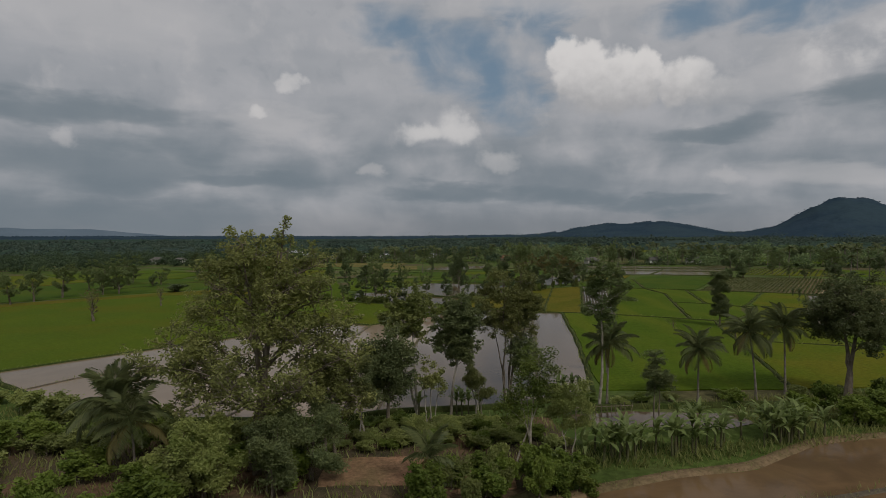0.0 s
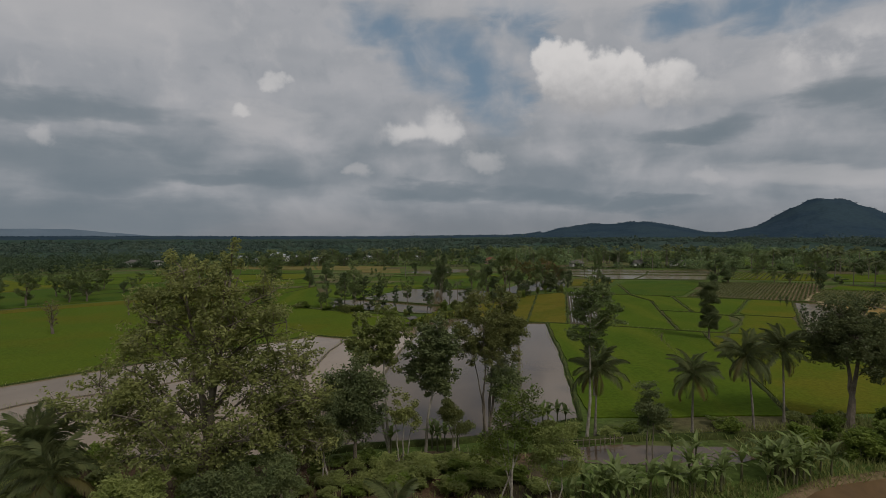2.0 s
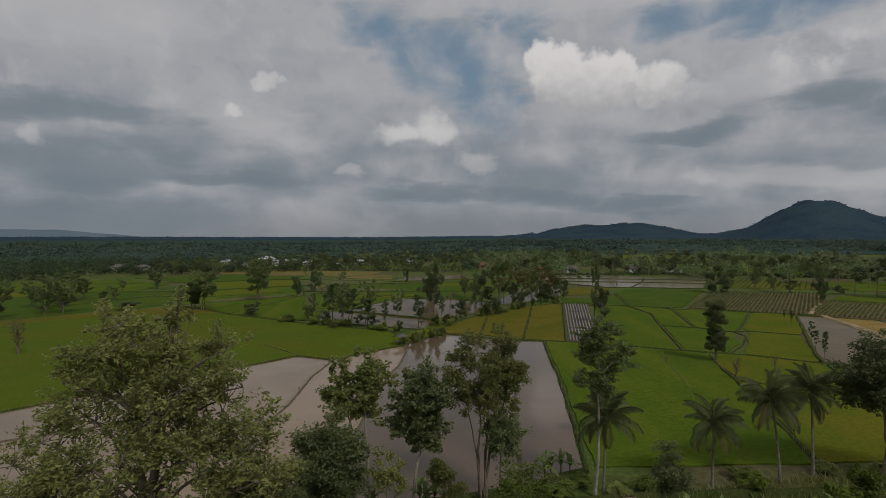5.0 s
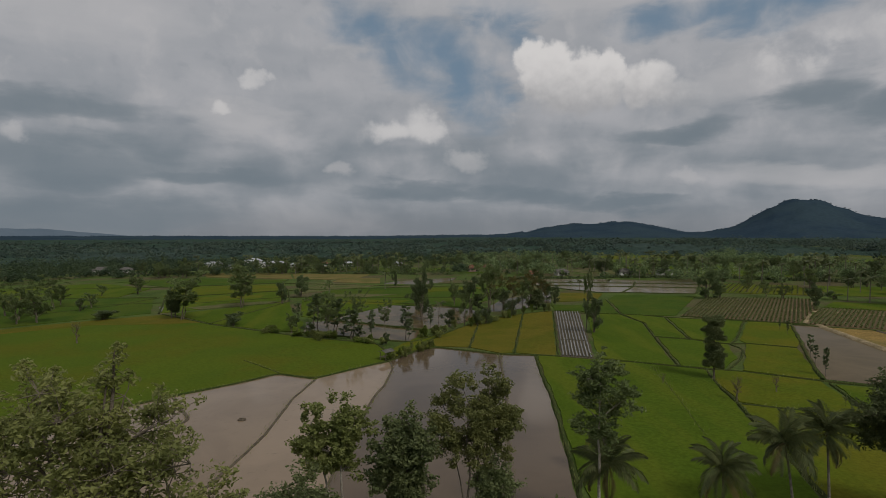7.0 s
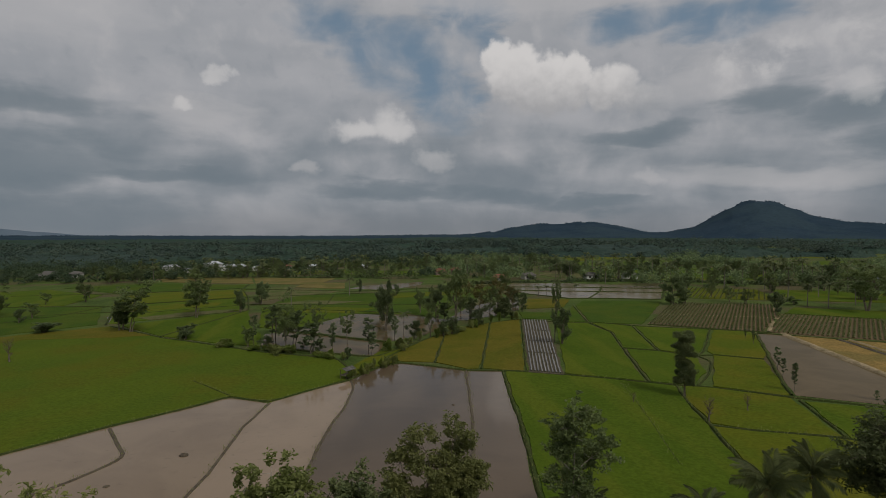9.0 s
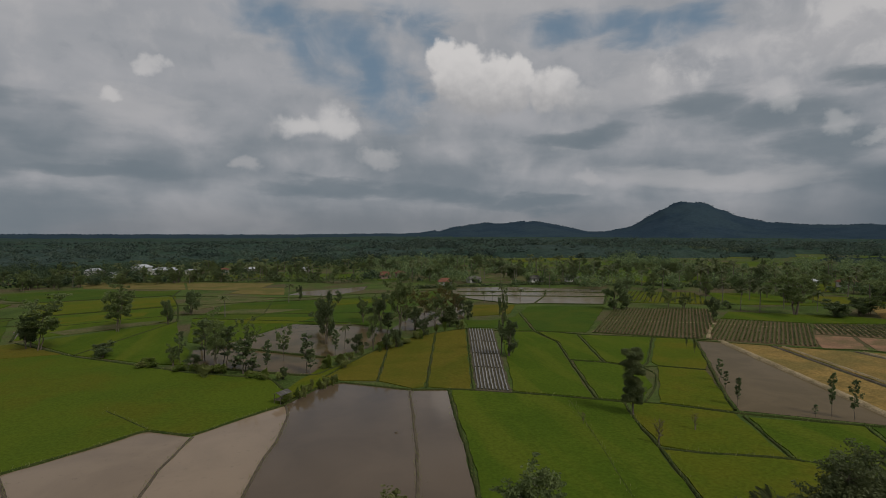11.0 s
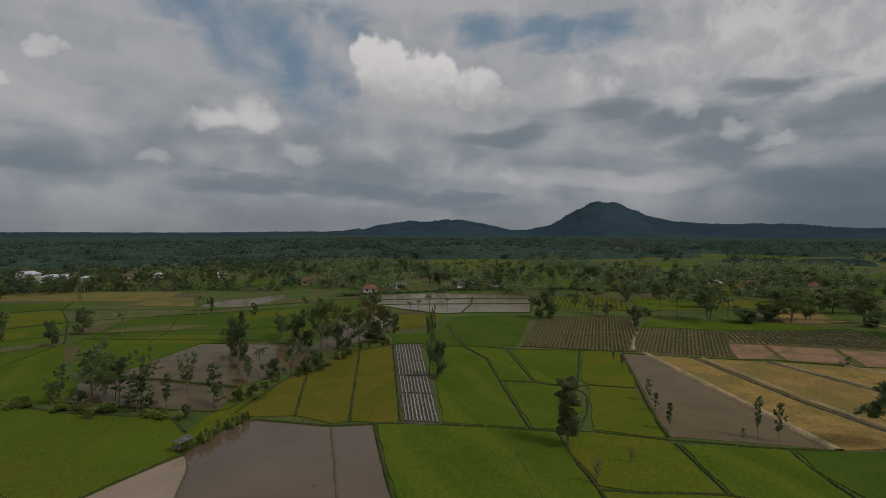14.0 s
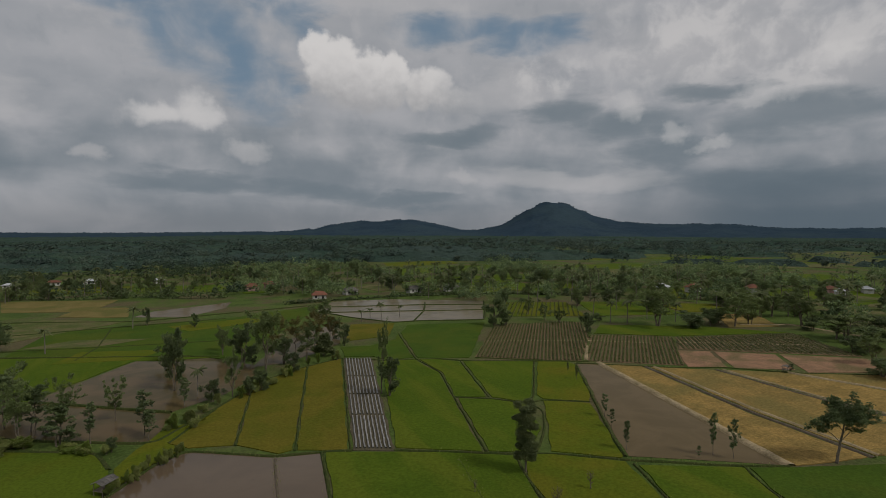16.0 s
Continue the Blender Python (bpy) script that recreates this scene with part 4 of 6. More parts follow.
def hero(name, label, at, seed, height, width, per_tip, clump, size, bark=BARK, leaf=LEAF, flat=0.45, slim=0.5, squash=0.65, **form):
    wood, tips, rng = grow(seed, height, width, **form)
    per_tip, size = int(per_tip * 1.9), size * 0.74
    return tree(name, label, at, wood, foliage(rng, tips, per_tip, clump, size, flat, squash, slim), bark, leaf)


def lobed(name, label, at, seed, lobes, bark=BARK, leaf=LEAF, trunk=0.25, stems=1, spread=0.3, fork=0.25, tips_per=9, per_tip=22, clump=0.75, size=0.36, flat=0.45, slim=0.5, squash=0.7, sparse=(0.55, 1.05)):
    """A tree grown limb by limb towards the lobes of its crown: (x, y, height, radius) about its foot."""
    rng = np.random.default_rng(seed)
    lobes = sorted(lobes, key=lambda q: -q[2])
    wood, tips, lines = [], [], []
    t = np.linspace(0, 1, 12)
    for i in range(stems):
        a = i * 2.4 + seed
        foot = np.array([math.cos(a), math.sin(a), 0.0]) * spread * (stems > 1)
        goal = np.array(lobes[i][:3])
        line = np.c_[foot[0] + (goal[0] - foot[0]) * t**1.25, foot[1] + (goal[1] - foot[1]) * t**1.25, -0.35 + (goal[2] + 0.35) * t]
        line[1:-1, :2] += np.cumsum(rng.normal(size=(10, 2)), 0) * 0.006 * goal[2]
        lines.append(line)
        wood.append(tube(line, trunk * (1.2 - 1.08 * t) * (1 - 0.08 * i), 7))
    for i, (lx, ly, lz, r) in enumerate(lobes):
        goal = np.array([lx, ly, lz])
        if i < stems:
            path = lines[i][-5:]
        else:
            best = None
            for line in lines:
                for p in line[2:]:
                    out = math.hypot(lx - p[0], ly - p[1])
                    rise = lz - p[2]
                    if p[2] < lobes[0][2] * fork * 0.6:
                        continue
                    cost = math.hypot(out, rise) + 1.2 * abs(rise - 0.75 * out - 0.4)
                    if best is None or cost < best[0]:
                        best = (cost, p)
            start = best[1] if best is not None else lines[0][4]
            u = np.linspace(0, 1, 7)[:, None]
            sag = np.array([0, 0, 1.0]) * np.linalg.norm(goal - start) * 0.10 * np.sin(u * np.pi)
            path = start + (goal - start) * u + sag + np.cumsum(rng.normal(size=(7, 3)), 0) * 0.035 * u * np.linalg.norm(goal - start) / 2
            thick = trunk * np.clip(0.20 + 0.05 * r, 0.2, 0.42)
            wood.append(tube(path, np.linspace(thick, thick * 0.35, 7), 6))
        r *= 1.22
        for _ in range(max(6, int(tips_per * r * 1.25))):
            d = rng.normal(size=3) + [0, 0, 0.35]
            d /= np.linalg.norm(d)
            q = limb(rng, path[rng.integers(max(1, len(path) - 4), len(path))], d, r * rng.uniform(*sparse), 3, 0.10, 0.25)
            wood.append(tube(q, np.linspace(trunk * 0.085, trunk * 0.03, 4), 4))
            tips += [q[-1], q[2]]
    return tree(name, label, at, joined(wood), foliage(rng, np.array(tips), int(per_tip * 1.2), clump * 1.12, size, flat, squash, slim), bark, leaf)


# the tall trees along the south bank
lobed("broadleaf_tree", "tall spreading tree with airy olive-green crown of small leaves", (-16.6, 49.0), 21,
      [(2.1, 0.3, 22.6, 0.6), (1.6, 0.4, 20.8, 1.3), (-1.4, -0.6, 20.6, 2.1), (2.2, 1.2, 19.9, 2.0), (-2.9, 1.4, 19.2, 2.1), (0.4, -1.8, 19.4, 2.1), (4.9, 0.2, 18.4, 1.9), (-4.4, 0.2, 18.2, 1.7), (-0.2, 1.6, 17.6, 2.2), (3.2, -1.8, 17.0, 2.0), (-3.6, -1.4, 17.0, 2.2), (6.6, -0.8, 16.6, 1.4), (1.8, -2.4, 15.6, 2.6), (5.4, 1.2, 15.6, 2.4), (-5.4, 0.8, 14.4, 2.6),
       (-1.8, 3.0, 12.6, 2.8), (2.9, 2.0, 11.6, 2.6), (6.8, -1.0, 12.6, 2.4), (-8.6, -0.8, 11.8, 2.3), (-6.2, -3.0, 9.6, 2.7), (7.9, 1.8, 9.0, 2.2), (-10.0, 1.2, 8.4, 1.8), (-1.0, -4.4, 8.6, 2.4), (4.6, -3.2, 8.4, 2.2), (-3.6, 4.0, 8.0, 2.2), (-6.6, -0.4, 12.6, 2.4), (6.2, 1.6, 13.4, 2.1), (4.2, -2.6, 12.8, 2.1), (0.4, -3.4, 12.4, 2.2), (-8.6, 1.2, 9.4, 2.2), (8.4, -1.2, 10.4, 1.8), (-8.2, 2.0, 6.2, 1.8), (-5.6, -1.6, 6.0, 1.8), (2.4, -0.6, 6.6, 1.8), (6.6, -0.8, 6.4, 1.7), (9.0, 0.6, 6.2, 1.5), (-10.4, -1.2, 10.2, 1.5)],
      leaf=LEAF_OLIVE, trunk=0.40, stems=4, spread=1.0, fork=0.3, tips_per=7, per_tip=18, clump=0.66, size=0.34)
lobed("broadleaf_tree", "slim airy olive-green tree beside a taller one", (-10.6, 51.2), 22,
      [(0.4, 0.0, 11.6, 1.8), (-1.6, 0.6, 9.4, 1.8), (1.8, -0.5, 8.6, 1.9), (-0.4, 0.6, 6.4, 1.6), (2.6, 0.8, 5.6, 1.5), (-2.6, -0.6, 6.2, 1.4)],
      leaf=LEAF_OLIVE, trunk=0.16, stems=3, spread=0.6, per_tip=24, clump=0.7, size=0.32)
lobed("broadleaf_tree", "round tree with dense dark green leaves", (-6.0, 58.2), 23,
      [(0.0, 0.0, 9.6, 1.9), (-1.5, 0.4, 8.0, 1.8), (1.5, -0.4, 7.9, 1.8), (0.0, -0.9, 6.6, 2.1), (-0.7, 1.1, 5.2, 1.8), (1.4, 0.7, 5.0, 1.6), (-1.6, -0.6, 4.6, 1.4)],
      leaf=LEAF_DARK, trunk=0.20, tips_per=12, per_tip=34, clump=0.7, size=0.32)
lobed("broadleaf_tree", "slender tree with pale stem and clumped green leaves", (-3.2, 63.2), 24,
      [(-1.0, 0.0, 14.4, 1.9), (-2.9, 0.5, 13.2, 1.5), (1.0, -0.3, 13.2, 1.6), (-0.3, 0.7, 12.0, 1.4), (-1.6, -0.8, 11.2, 1.7), (-3.2, 0.0, 10.6, 1.5), (0.2, 0.0, 9.6, 1.3)],
      bark=BARK_PALE, leaf=LEAF, trunk=0.17, stems=2, spread=0.5, tips_per=9, per_tip=24, clump=0.52, size=0.36, slim=0.6)
lobed("broadleaf_tree", "upright tree with dark leafy crown and pale stem", (0.9, 62.6), 25,
      [(1.2, 0.0, 13.4, 1.8), (0.0, 0.6, 11.9, 1.9), (2.4, -0.4, 11.2, 1.7), (0.4, -0.6, 9.6, 1.8), (2.0, 0.6, 8.6, 1.5), (-1.2, 0.2, 8.6, 1.6), (0.8, 0.0, 7.0, 1.6), (2.3, -0.4, 6.8, 1.1), (-0.6, -0.4, 10.6, 1.4)],
      bark=BARK_PALE, leaf=LEAF_DARK, trunk=0.15, tips_per=9, per_tip=27, clump=0.52, size=0.36, slim=0.6)
lobed("broadleaf_tree", "vase-shaped tree with bare lower limbs and leafy top", (7.8, 64.4), 26,
      [(1.5, 0.3, 15.4, 1.7), (-0.8, -0.6, 15.2, 1.7), (3.0, 0.6, 14.0, 1.4), (-2.6, 0.4, 13.8, 1.4), (0.4, 1.4, 14.2, 1.5), (-3.2, -0.5, 12.2, 1.0), (3.2, -0.6, 12.4, 1.0), (0.6, -1.4, 13.6, 1.2)],
      leaf=LEAF_OLIVE, trunk=0.15, stems=6, spread=0.25, tips_per=14, per_tip=36, clump=0.5, size=0.29)
lobed("broadleaf_tree", "young dark tree under a vase-shaped one", (9.3, 63.9), 39,
      [(0.3, 0.0, 8.8, 1.5), (-0.5, 0.4, 7.2, 1.4), (1.0, -0.3, 6.8, 1.3), (0.1, 0.0, 5.4, 1.2)],
      leaf=LEAF_DARK, trunk=0.10, tips_per=10, per_tip=26, clump=0.55, size=0.30)
lobed("broadleaf_tree", "slender tree with open layered crown and pale trunk", (18.9, 64.9), 27,
      [(0.2, 0.0, 16.8, 1.5), (1.8, 0.4, 16.4, 1.0), (-1.3, -0.2, 16.0, 1.0), (2.8, -0.3, 14.0, 1.6), (-0.2, 0.8, 14.4, 1.2), (-1.9, 0.3, 13.8, 1.0), (1.5, 0.5, 12.4, 1.5), (-1.2, -0.4, 11.6, 1.0), (0.6, -0.4, 10.4, 1.1)],
      bark=BARK_PALE, leaf=LEAF_FIELD, trunk=0.17, tips_per=9, per_tip=25, clump=0.50, size=0.30, squash=0.4)
lobed("broadleaf_tree", "small tree with compact dark crown beside the ditch", (22.4, 56.2), 28,
      [(-0.3, 0.0, 8.0, 1.0), (0.4, 0.2, 6.8, 0.9), (-0.6, -0.2, 6.2, 1.0), (1.1, 0.0, 5.4, 0.9), (0.0, 0.3, 4.8, 0.9)],
      leaf=LEAF_DARK, trunk=0.09, stems=2, spread=0.2, tips_per=12, per_tip=26, clump=0.42, size=0.24)
lobed("rain_tree", "large wide tree with dark heavy crown and stout trunk", (49.8, 66.0), 29,
      [(-1.4, 0.0, 13.0, 2.2), (2.0, 0.6, 13.2, 2.2), (-3.8, -0.4, 11.2, 1.9), (-0.6, -1.6, 10.6, 2.5), (3.6, 0.4, 10.4, 2.4), (-3.0, 1.6, 9.0, 1.8), (1.4, 1.6, 9.4, 2.2), (5.6, -0.8, 9.2, 2.0), (2.4, -2.2, 8.0, 1.7)],
      bark=BARK, leaf=LEAF_DARK, trunk=0.32, stems=2, spread=0.35, fork=0.4, tips_per=12, per_tip=36, clump=0.75, size=0.34)
lobed("feathery_tree", "light green feathery tree with thin white stems", (7.6, 49.2), 30,
      [(1.2, 0.0, 10.0, 1.4), (0.2, 0.4, 8.6, 1.5), (2.2, -0.2, 8.0, 1.3), (-1.0, 0.0, 7.0, 1.3), (1.4, 0.6, 6.2, 1.2), (-1.8, -0.3, 5.2, 1.1)],
      bark=BARK_PALE, leaf=LEAF_LIME, trunk=0.10, stems=4, spread=0.9, tips_per=9, per_tip=26, clump=0.6, size=0.24)
hero("feathery_tree", "slim light green tree with thin white stems", (11.4, 47.6), 31, 7.6, 3.6, 46, 0.65, 0.26, bark=BARK_PALE, leaf=LEAF, base=0.42, limbs=10, twigs=5, trunk=0.07, stems=2, rise=0.9, spread=0.6)
hero("broadleaf_tree", "low bushy dark tree on the bank", (-11.6, 46.6), 32, 6.2, 5.6, 56, 0.8, 0.30, leaf=LEAF_DARK, base=0.2, limbs=14, twigs=6, trunk=0.12, stems=2, rise=0.6, spread=0.3)
lobed("broadleaf_tree", "thin young tree with white stems and fresh green leaves", (-1.4, 60.4), 33,
      [(0.0, 0.0, 6.4, 1.1), (-1.0, 0.3, 5.6, 0.9), (1.1, 0.0, 5.4, 0.9), (0.3, -0.5, 4.6, 0.8)],
      bark=BARK_PALE, leaf=LEAF_OLIVE, trunk=0.08, stems=3, spread=0.5, tips_per=9, per_tip=22, clump=0.45, size=0.26)
hero("columnar_tree", "narrow dark columnar tree in two dense lobes", (61.0, 118.6), 34, 11.4, 3.9, 70, 0.75, 0.34, leaf=LEAF_DARK, base=0.16, limbs=30, twigs=5, trunk=0.15, rise=0.5, profile="column")
hero("broadleaf_tree", "low green leafy tree under a taller one", (-19.4, 43.4), 35, 6.0, 5.0, 36, 0.8, 0.36, leaf=LEAF, base=0.16, limbs=16, twigs=6, trunk=0.10, stems=3, rise=0.8, spread=0.6)
hero("broadleaf_tree", "low leafy tree under a taller one", (-14.0, 43.8), 36, 5.6, 4.6, 36, 0.8, 0.36, leaf=LEAF_DARK, base=0.16, limbs=16, twigs=6, trunk=0.10, stems=3, rise=0.8, spread=0.6)
hero("broadleaf_tree", "slim tree with white stem and dark leaves", (-8.2, 55.4), 37, 9.0, 4.0, 50, 0.7, 0.28, bark=BARK_PALE, leaf=LEAF_DARK, base=0.35, limbs=12, twigs=5, trunk=0.09, stems=2, rise=0.7, spread=0.5)
hero("broadleaf_tree", "slim tree with white stem and olive leaves", (3.8, 60.6), 38, 6.0, 3.2, 40, 0.6, 0.28, bark=BARK_PALE, leaf=LEAF_OLIVE, base=0.42, limbs=10, twigs=5, trunk=0.08, stems=3, rise=0.8, spread=0.9)
# kinds that stand about the fields: built once, then copied
KINDS = {}


def kind(name, object_name, label, height, width, category="tree", bark=BARK, leaf=LEAF, per_tip=26, clump=0.9, size=0.55, variants=3, flat=0.45, slim=0.6, squash=0.65, **form):
    KINDS[name] = []
    for v in range(variants):
        wood, tips, rng = grow(100 + 17 * v + len(KINDS) * 131, height, width, **form)
        crown = foliage(rng, tips, per_tip, clump, size, flat, squash, slim) if per_tip else None
        KINDS[name].append((object_name, label, category, height, width, mesh("trunk", *wood, bark), mesh("crown", *crown, leaf) if crown else None))


kind("broad", "broadleaf_tree", "broadleaf tree with loose rounded green crown in the fields", 10, 9, base=0.22, limbs=16, twigs=4, leaf=LEAF_FIELD, trunk=0.20, stems=2, spread=0.3, rise=0.7, per_tip=30, size=0.42, variants=5, ragged=(0.45, 1.3))
kind("dense", "bushy_tree", "bushy tree with dense dark leaves down to the ground", 7, 6, leaf=LEAF_HEDGE, base=0.06, limbs=16, twigs=4, trunk=0.14, stems=3, rise=0.75, spread=0.5, per_tip=22, size=0.44, variants=5, ragged=(0.45, 1.3))
kind("golden", "broadleaf_tree", "tree with thin yellowing foliage", 10, 9, leaf=LEAF_GOLD, base=0.3, limbs=14, twigs=4, trunk=0.2, rise=0.7, per_tip=20, size=0.44, variants=3, ragged=(0.5, 1.3))
kind("sapling", "young_tree", "young tree with thin stem and sparse leaves", 6, 2.8, leaf=LEAF_HEDGE, base=0.25, limbs=16, twigs=3, trunk=0.06, rise=1.3, per_tip=8, clump=0.34, size=0.30, ragged=(0.4, 1.1))
kind("cone", "conical_tree", "dark conical tree in the hedge", 7, 5.6, leaf=LEAF_DARK, base=0.05, limbs=22, twigs=4, trunk=0.14, rise=0.4, profile="cone", variants=1)
kind("bare", "bare_tree", "small tree with nearly leafless branches", 6, 4.6, base=0.28, limbs=20, twigs=9, trunk=0.24, rise=1.0, profile="vase", per_tip=1, clump=0.3, size=0.25, leaf=LEAF_GOLD, variants=2)
kind("shrub", "shrub", "leafy green shrub on the bank", 3, 3.6, category="shrub", leaf=LEAF_LIME, base=0.03, limbs=14, twigs=5, trunk=0.05, stems=3, rise=0.8, spread=0.5, per_tip=24, clump=0.6, size=0.36)
kind("dark_shrub", "shrub", "dense green shrub on the bank", 3, 3.8, category="shrub", leaf=LEAF, base=0.03, limbs=14, twigs=5, trunk=0.05, stems=3, rise=0.8, spread=0.5, per_tip=24, clump=0.6, size=0.36)
kind("airy", "umbrella_tree", "wide tree with thin spreading crown on bare limbs", 12, 14, leaf=LEAF_FIELD, bark=BARK, base=0.34, limbs=18, twigs=5, trunk=0.16, stems=2, spread=0.6, rise=0.6, profile="flat", squash=0.4, per_tip=20, variants=2, ragged=(0.5, 1.2))
PLACED = random.Random(7)


def place(what, x, y, height, width, group=""):
    """One tree of a kind, at its size, turned at random."""
    if what == "palm":
        return far_palm(x, y, height, group)
    name, label, category, h0, w0, trunk, crown = PLACED.choice(KINDS[what])
    root = tagged(new(name), label, category, group)
    for part_name, data in (("trunk", trunk), ("crown", crown)):
        if data:
            new(part_name, data).parent = root
    s = width / w0
    root.matrix_world = Matrix.Translation((x, y, gz(x, y))) @ Matrix.Rotation(PLACED.uniform(0, 6.28), 4, "Z") @ Matrix.Diagonal((s * PLACED.uniform(0.85, 1.15), s * PLACED.uniform(0.85, 1.15), height / h0, 1))
    return root


# ---- palms and bananas ----
def frond_mesh(seed, length=3.7, pairs=34):
    """An arching midrib with hanging leaflets on both sides, pointing along +x."""
    rng = np.random.default_rng(seed)
    t = np.linspace(0, 1, 10)
    rib = np.c_[length * (t - 0.10 * t**3), 0.06 * length * t**2 * rng.normal(), length * (0.40 * t - 0.62 * t**2.3)]
    v, f = tube(rib, 0.045 * (1.1 - t), 4)
    verts, faces = [v], [f]
    at = len(v)
    for i in range(pairs):
        u = 0.10 + 0.88 * i / (pairs - 1)
        p = np.array([np.interp(u, t, rib[:, c]) for c in range(3)])
        ln = length * 0.30 * math.sin(math.pi * (0.12 + 0.80 * u)) * rng.uniform(0.85, 1.1)
        for side in (-1, 1):
            d = np.array([0.55, side * 0.85, -0.45 + rng.normal() * 0.12])
            d /= np.linalg.norm(d)
            w = np.array([0.065, 0, 0.015])
            tip = p + d * ln + [0, 0, -0.22 * ln]
            mid = p + d * ln * 0.5
            verts.append(np.array([p - w * 0.5, mid - w, tip, mid + w]))
            faces.append(np.arange(at, at + 4)[None])
            at += 4
    return mesh("frond", np.concatenate(verts), np.concatenate(faces), LEAF_PALM)


FRONDS = [frond_mesh(s) for s in (1, 2, 3, 4, 5)]
FROND_DRY = FRONDS[0].copy()
FROND_DRY.materials[0] = LEAF_GOLD


def coconut_palm(x, y, head, lean=(0.3, 0.1), fronds=24, scale=1.0, seed=0):
    rng = np.random.default_rng(seed)
    root = tagged(new("coconut_palm"), "coconut palm with ringed grey trunk and arching fronds", "palm")
    t = np.linspace(0, 1, 12)[:, None]
    line = np.c_[lean[0] * t**1.6, lean[1] * t**1.6, head * t - 0.3 * (t == 0)]
    r = 0.135 - 0.05 * t[:, 0] + 0.10 * np.exp(-t[:, 0] * 14)
    v, f = tube(line, r * (1 + 0.06 * (np.arange(12) % 2)), 8)
    part("trunk", v, f, BARK_PALM, root)
    for i in range(fronds):
        up = 1 - i / (fronds - 1)
        ob = new("frond", FRONDS[i % 5] if i < fronds - 2 else FROND_DRY)
        ob.parent = root
        s = scale * rng.uniform(0.85, 1.1)
        ob.matrix_local = Matrix.Translation((lean[0], lean[1], head)) @ Euler((rng.normal() * 0.2, radians(40 - 112 * up + rng.normal() * 13), i * 2.4 + rng.normal() * 0.2)).to_matrix().to_4x4() @ Matrix.Scale(s, 4)
    nuts = []
    for i in range(6):
        a = i * 1.05
        c = np.array([math.cos(a) * 0.24 + lean[0], math.sin(a) * 0.24 + lean[1], head - 0.25])
        z = np.linspace(-1, 1, 5)[:, None]
        nuts.append(tube(c + np.c_[0 * z, 0 * z, z * 0.14], 0.13 * np.sqrt(np.maximum(0.02, 1 - z[:, 0] ** 2)), 6))
    part("coconut_bunch", *joined(nuts), LEAF_GOLD, root, "cluster of yellow-green coconuts")
    root.matrix_world = Matrix.Translation((x, y, gz(x, y)))
    return root


for x, y, head, lean, n, s, seed in ((20.2, 66.0, 7.4, (0.3, 0.2), 24, 1.0, 1), (31.2, 65.6, 6.7, (0.1, 0.1), 24, 0.95, 2), (38.9, 66.6, 8.3, (-0.5, 0.8), 26, 1.05, 3),
                                     (42.9, 67.2, 8.9, (0.1, 0.6), 24, 0.95, 4), (-30.4, 49.0, 6.4, (0.3, 0.1), 28, 1.2, 5), (-27.2, 47.2, 5.2, (-0.4, 0.1), 22, 1.05, 6), (-1.2, 44.5, 2.6, (0.1, 0.1), 13, 0.9, 7), (24.6, 80.5, 4.6, (-0.4, 0.1), 9, 0.55, 8)):
    coconut_palm(x, y, head, lean, n, s, seed)


def palm_prototype(seed):
    rng = np.random.default_rng(seed)
    t = np.linspace(0, 1, 7)[:, None]
    wood = tube(np.c_[0.5 * t**2, 0 * t, 8.6 * t], 0.20 - 0.07 * t[:, 0], 6)
    pieces = []
    for i in range(15):
        a, drop = i * 2.4, rng.uniform(-0.1, 1.0)
        u = np.linspace(0, 1, 5)
        reach = 2.9 * rng.uniform(0.8, 1.1)
        line = np.c_[0.5 + np.cos(a) * reach * u, np.sin(a) * reach * u, 8.6 + 1.3 * (1 - drop) * u - (0.6 + 1.6 * drop) * u**2]
        s = np.array([-math.sin(a), math.cos(a), 0])
        for k in range(4):
            for side in (-1, 1):
                w0, w1 = 0.42 * math.sin(math.pi * (0.1 + 0.85 * u[k])), 0.42 * math.sin(math.pi * (0.1 + 0.85 * u[k + 1]))
                pieces.append((np.array([line[k], line[k + 1], line[k + 1] + s * side * w1 - [0, 0, w1 * 0.9], line[k] + s * side * w0 - [0, 0, w0 * 0.9]]), np.arange(4)[None]))
    return mesh("trunk", *wood, BARK_PALM), mesh("crown", *joined(pieces), LEAF_PALM)


PALMS = [palm_prototype(s) for s in (11, 12, 13)]


def far_palm(x, y, height, group=""):
    root = tagged(new("coconut_palm"), "coconut palm with slim trunk among the fields", "palm", group)
    for part_name, data in zip(("trunk", "crown"), PLACED.choice(PALMS)):
        new(part_name, data).parent = root
    s = height / 9.4
    root.matrix_world = Matrix.Translation((x, y, gz(x, y))) @ Matrix.Rotation(PLACED.uniform(0, 6.28), 4, "Z") @ Matrix.Diagonal((min(1.3, max(0.7, s)), min(1.3, max(0.7, s)), s, 1))
    return root


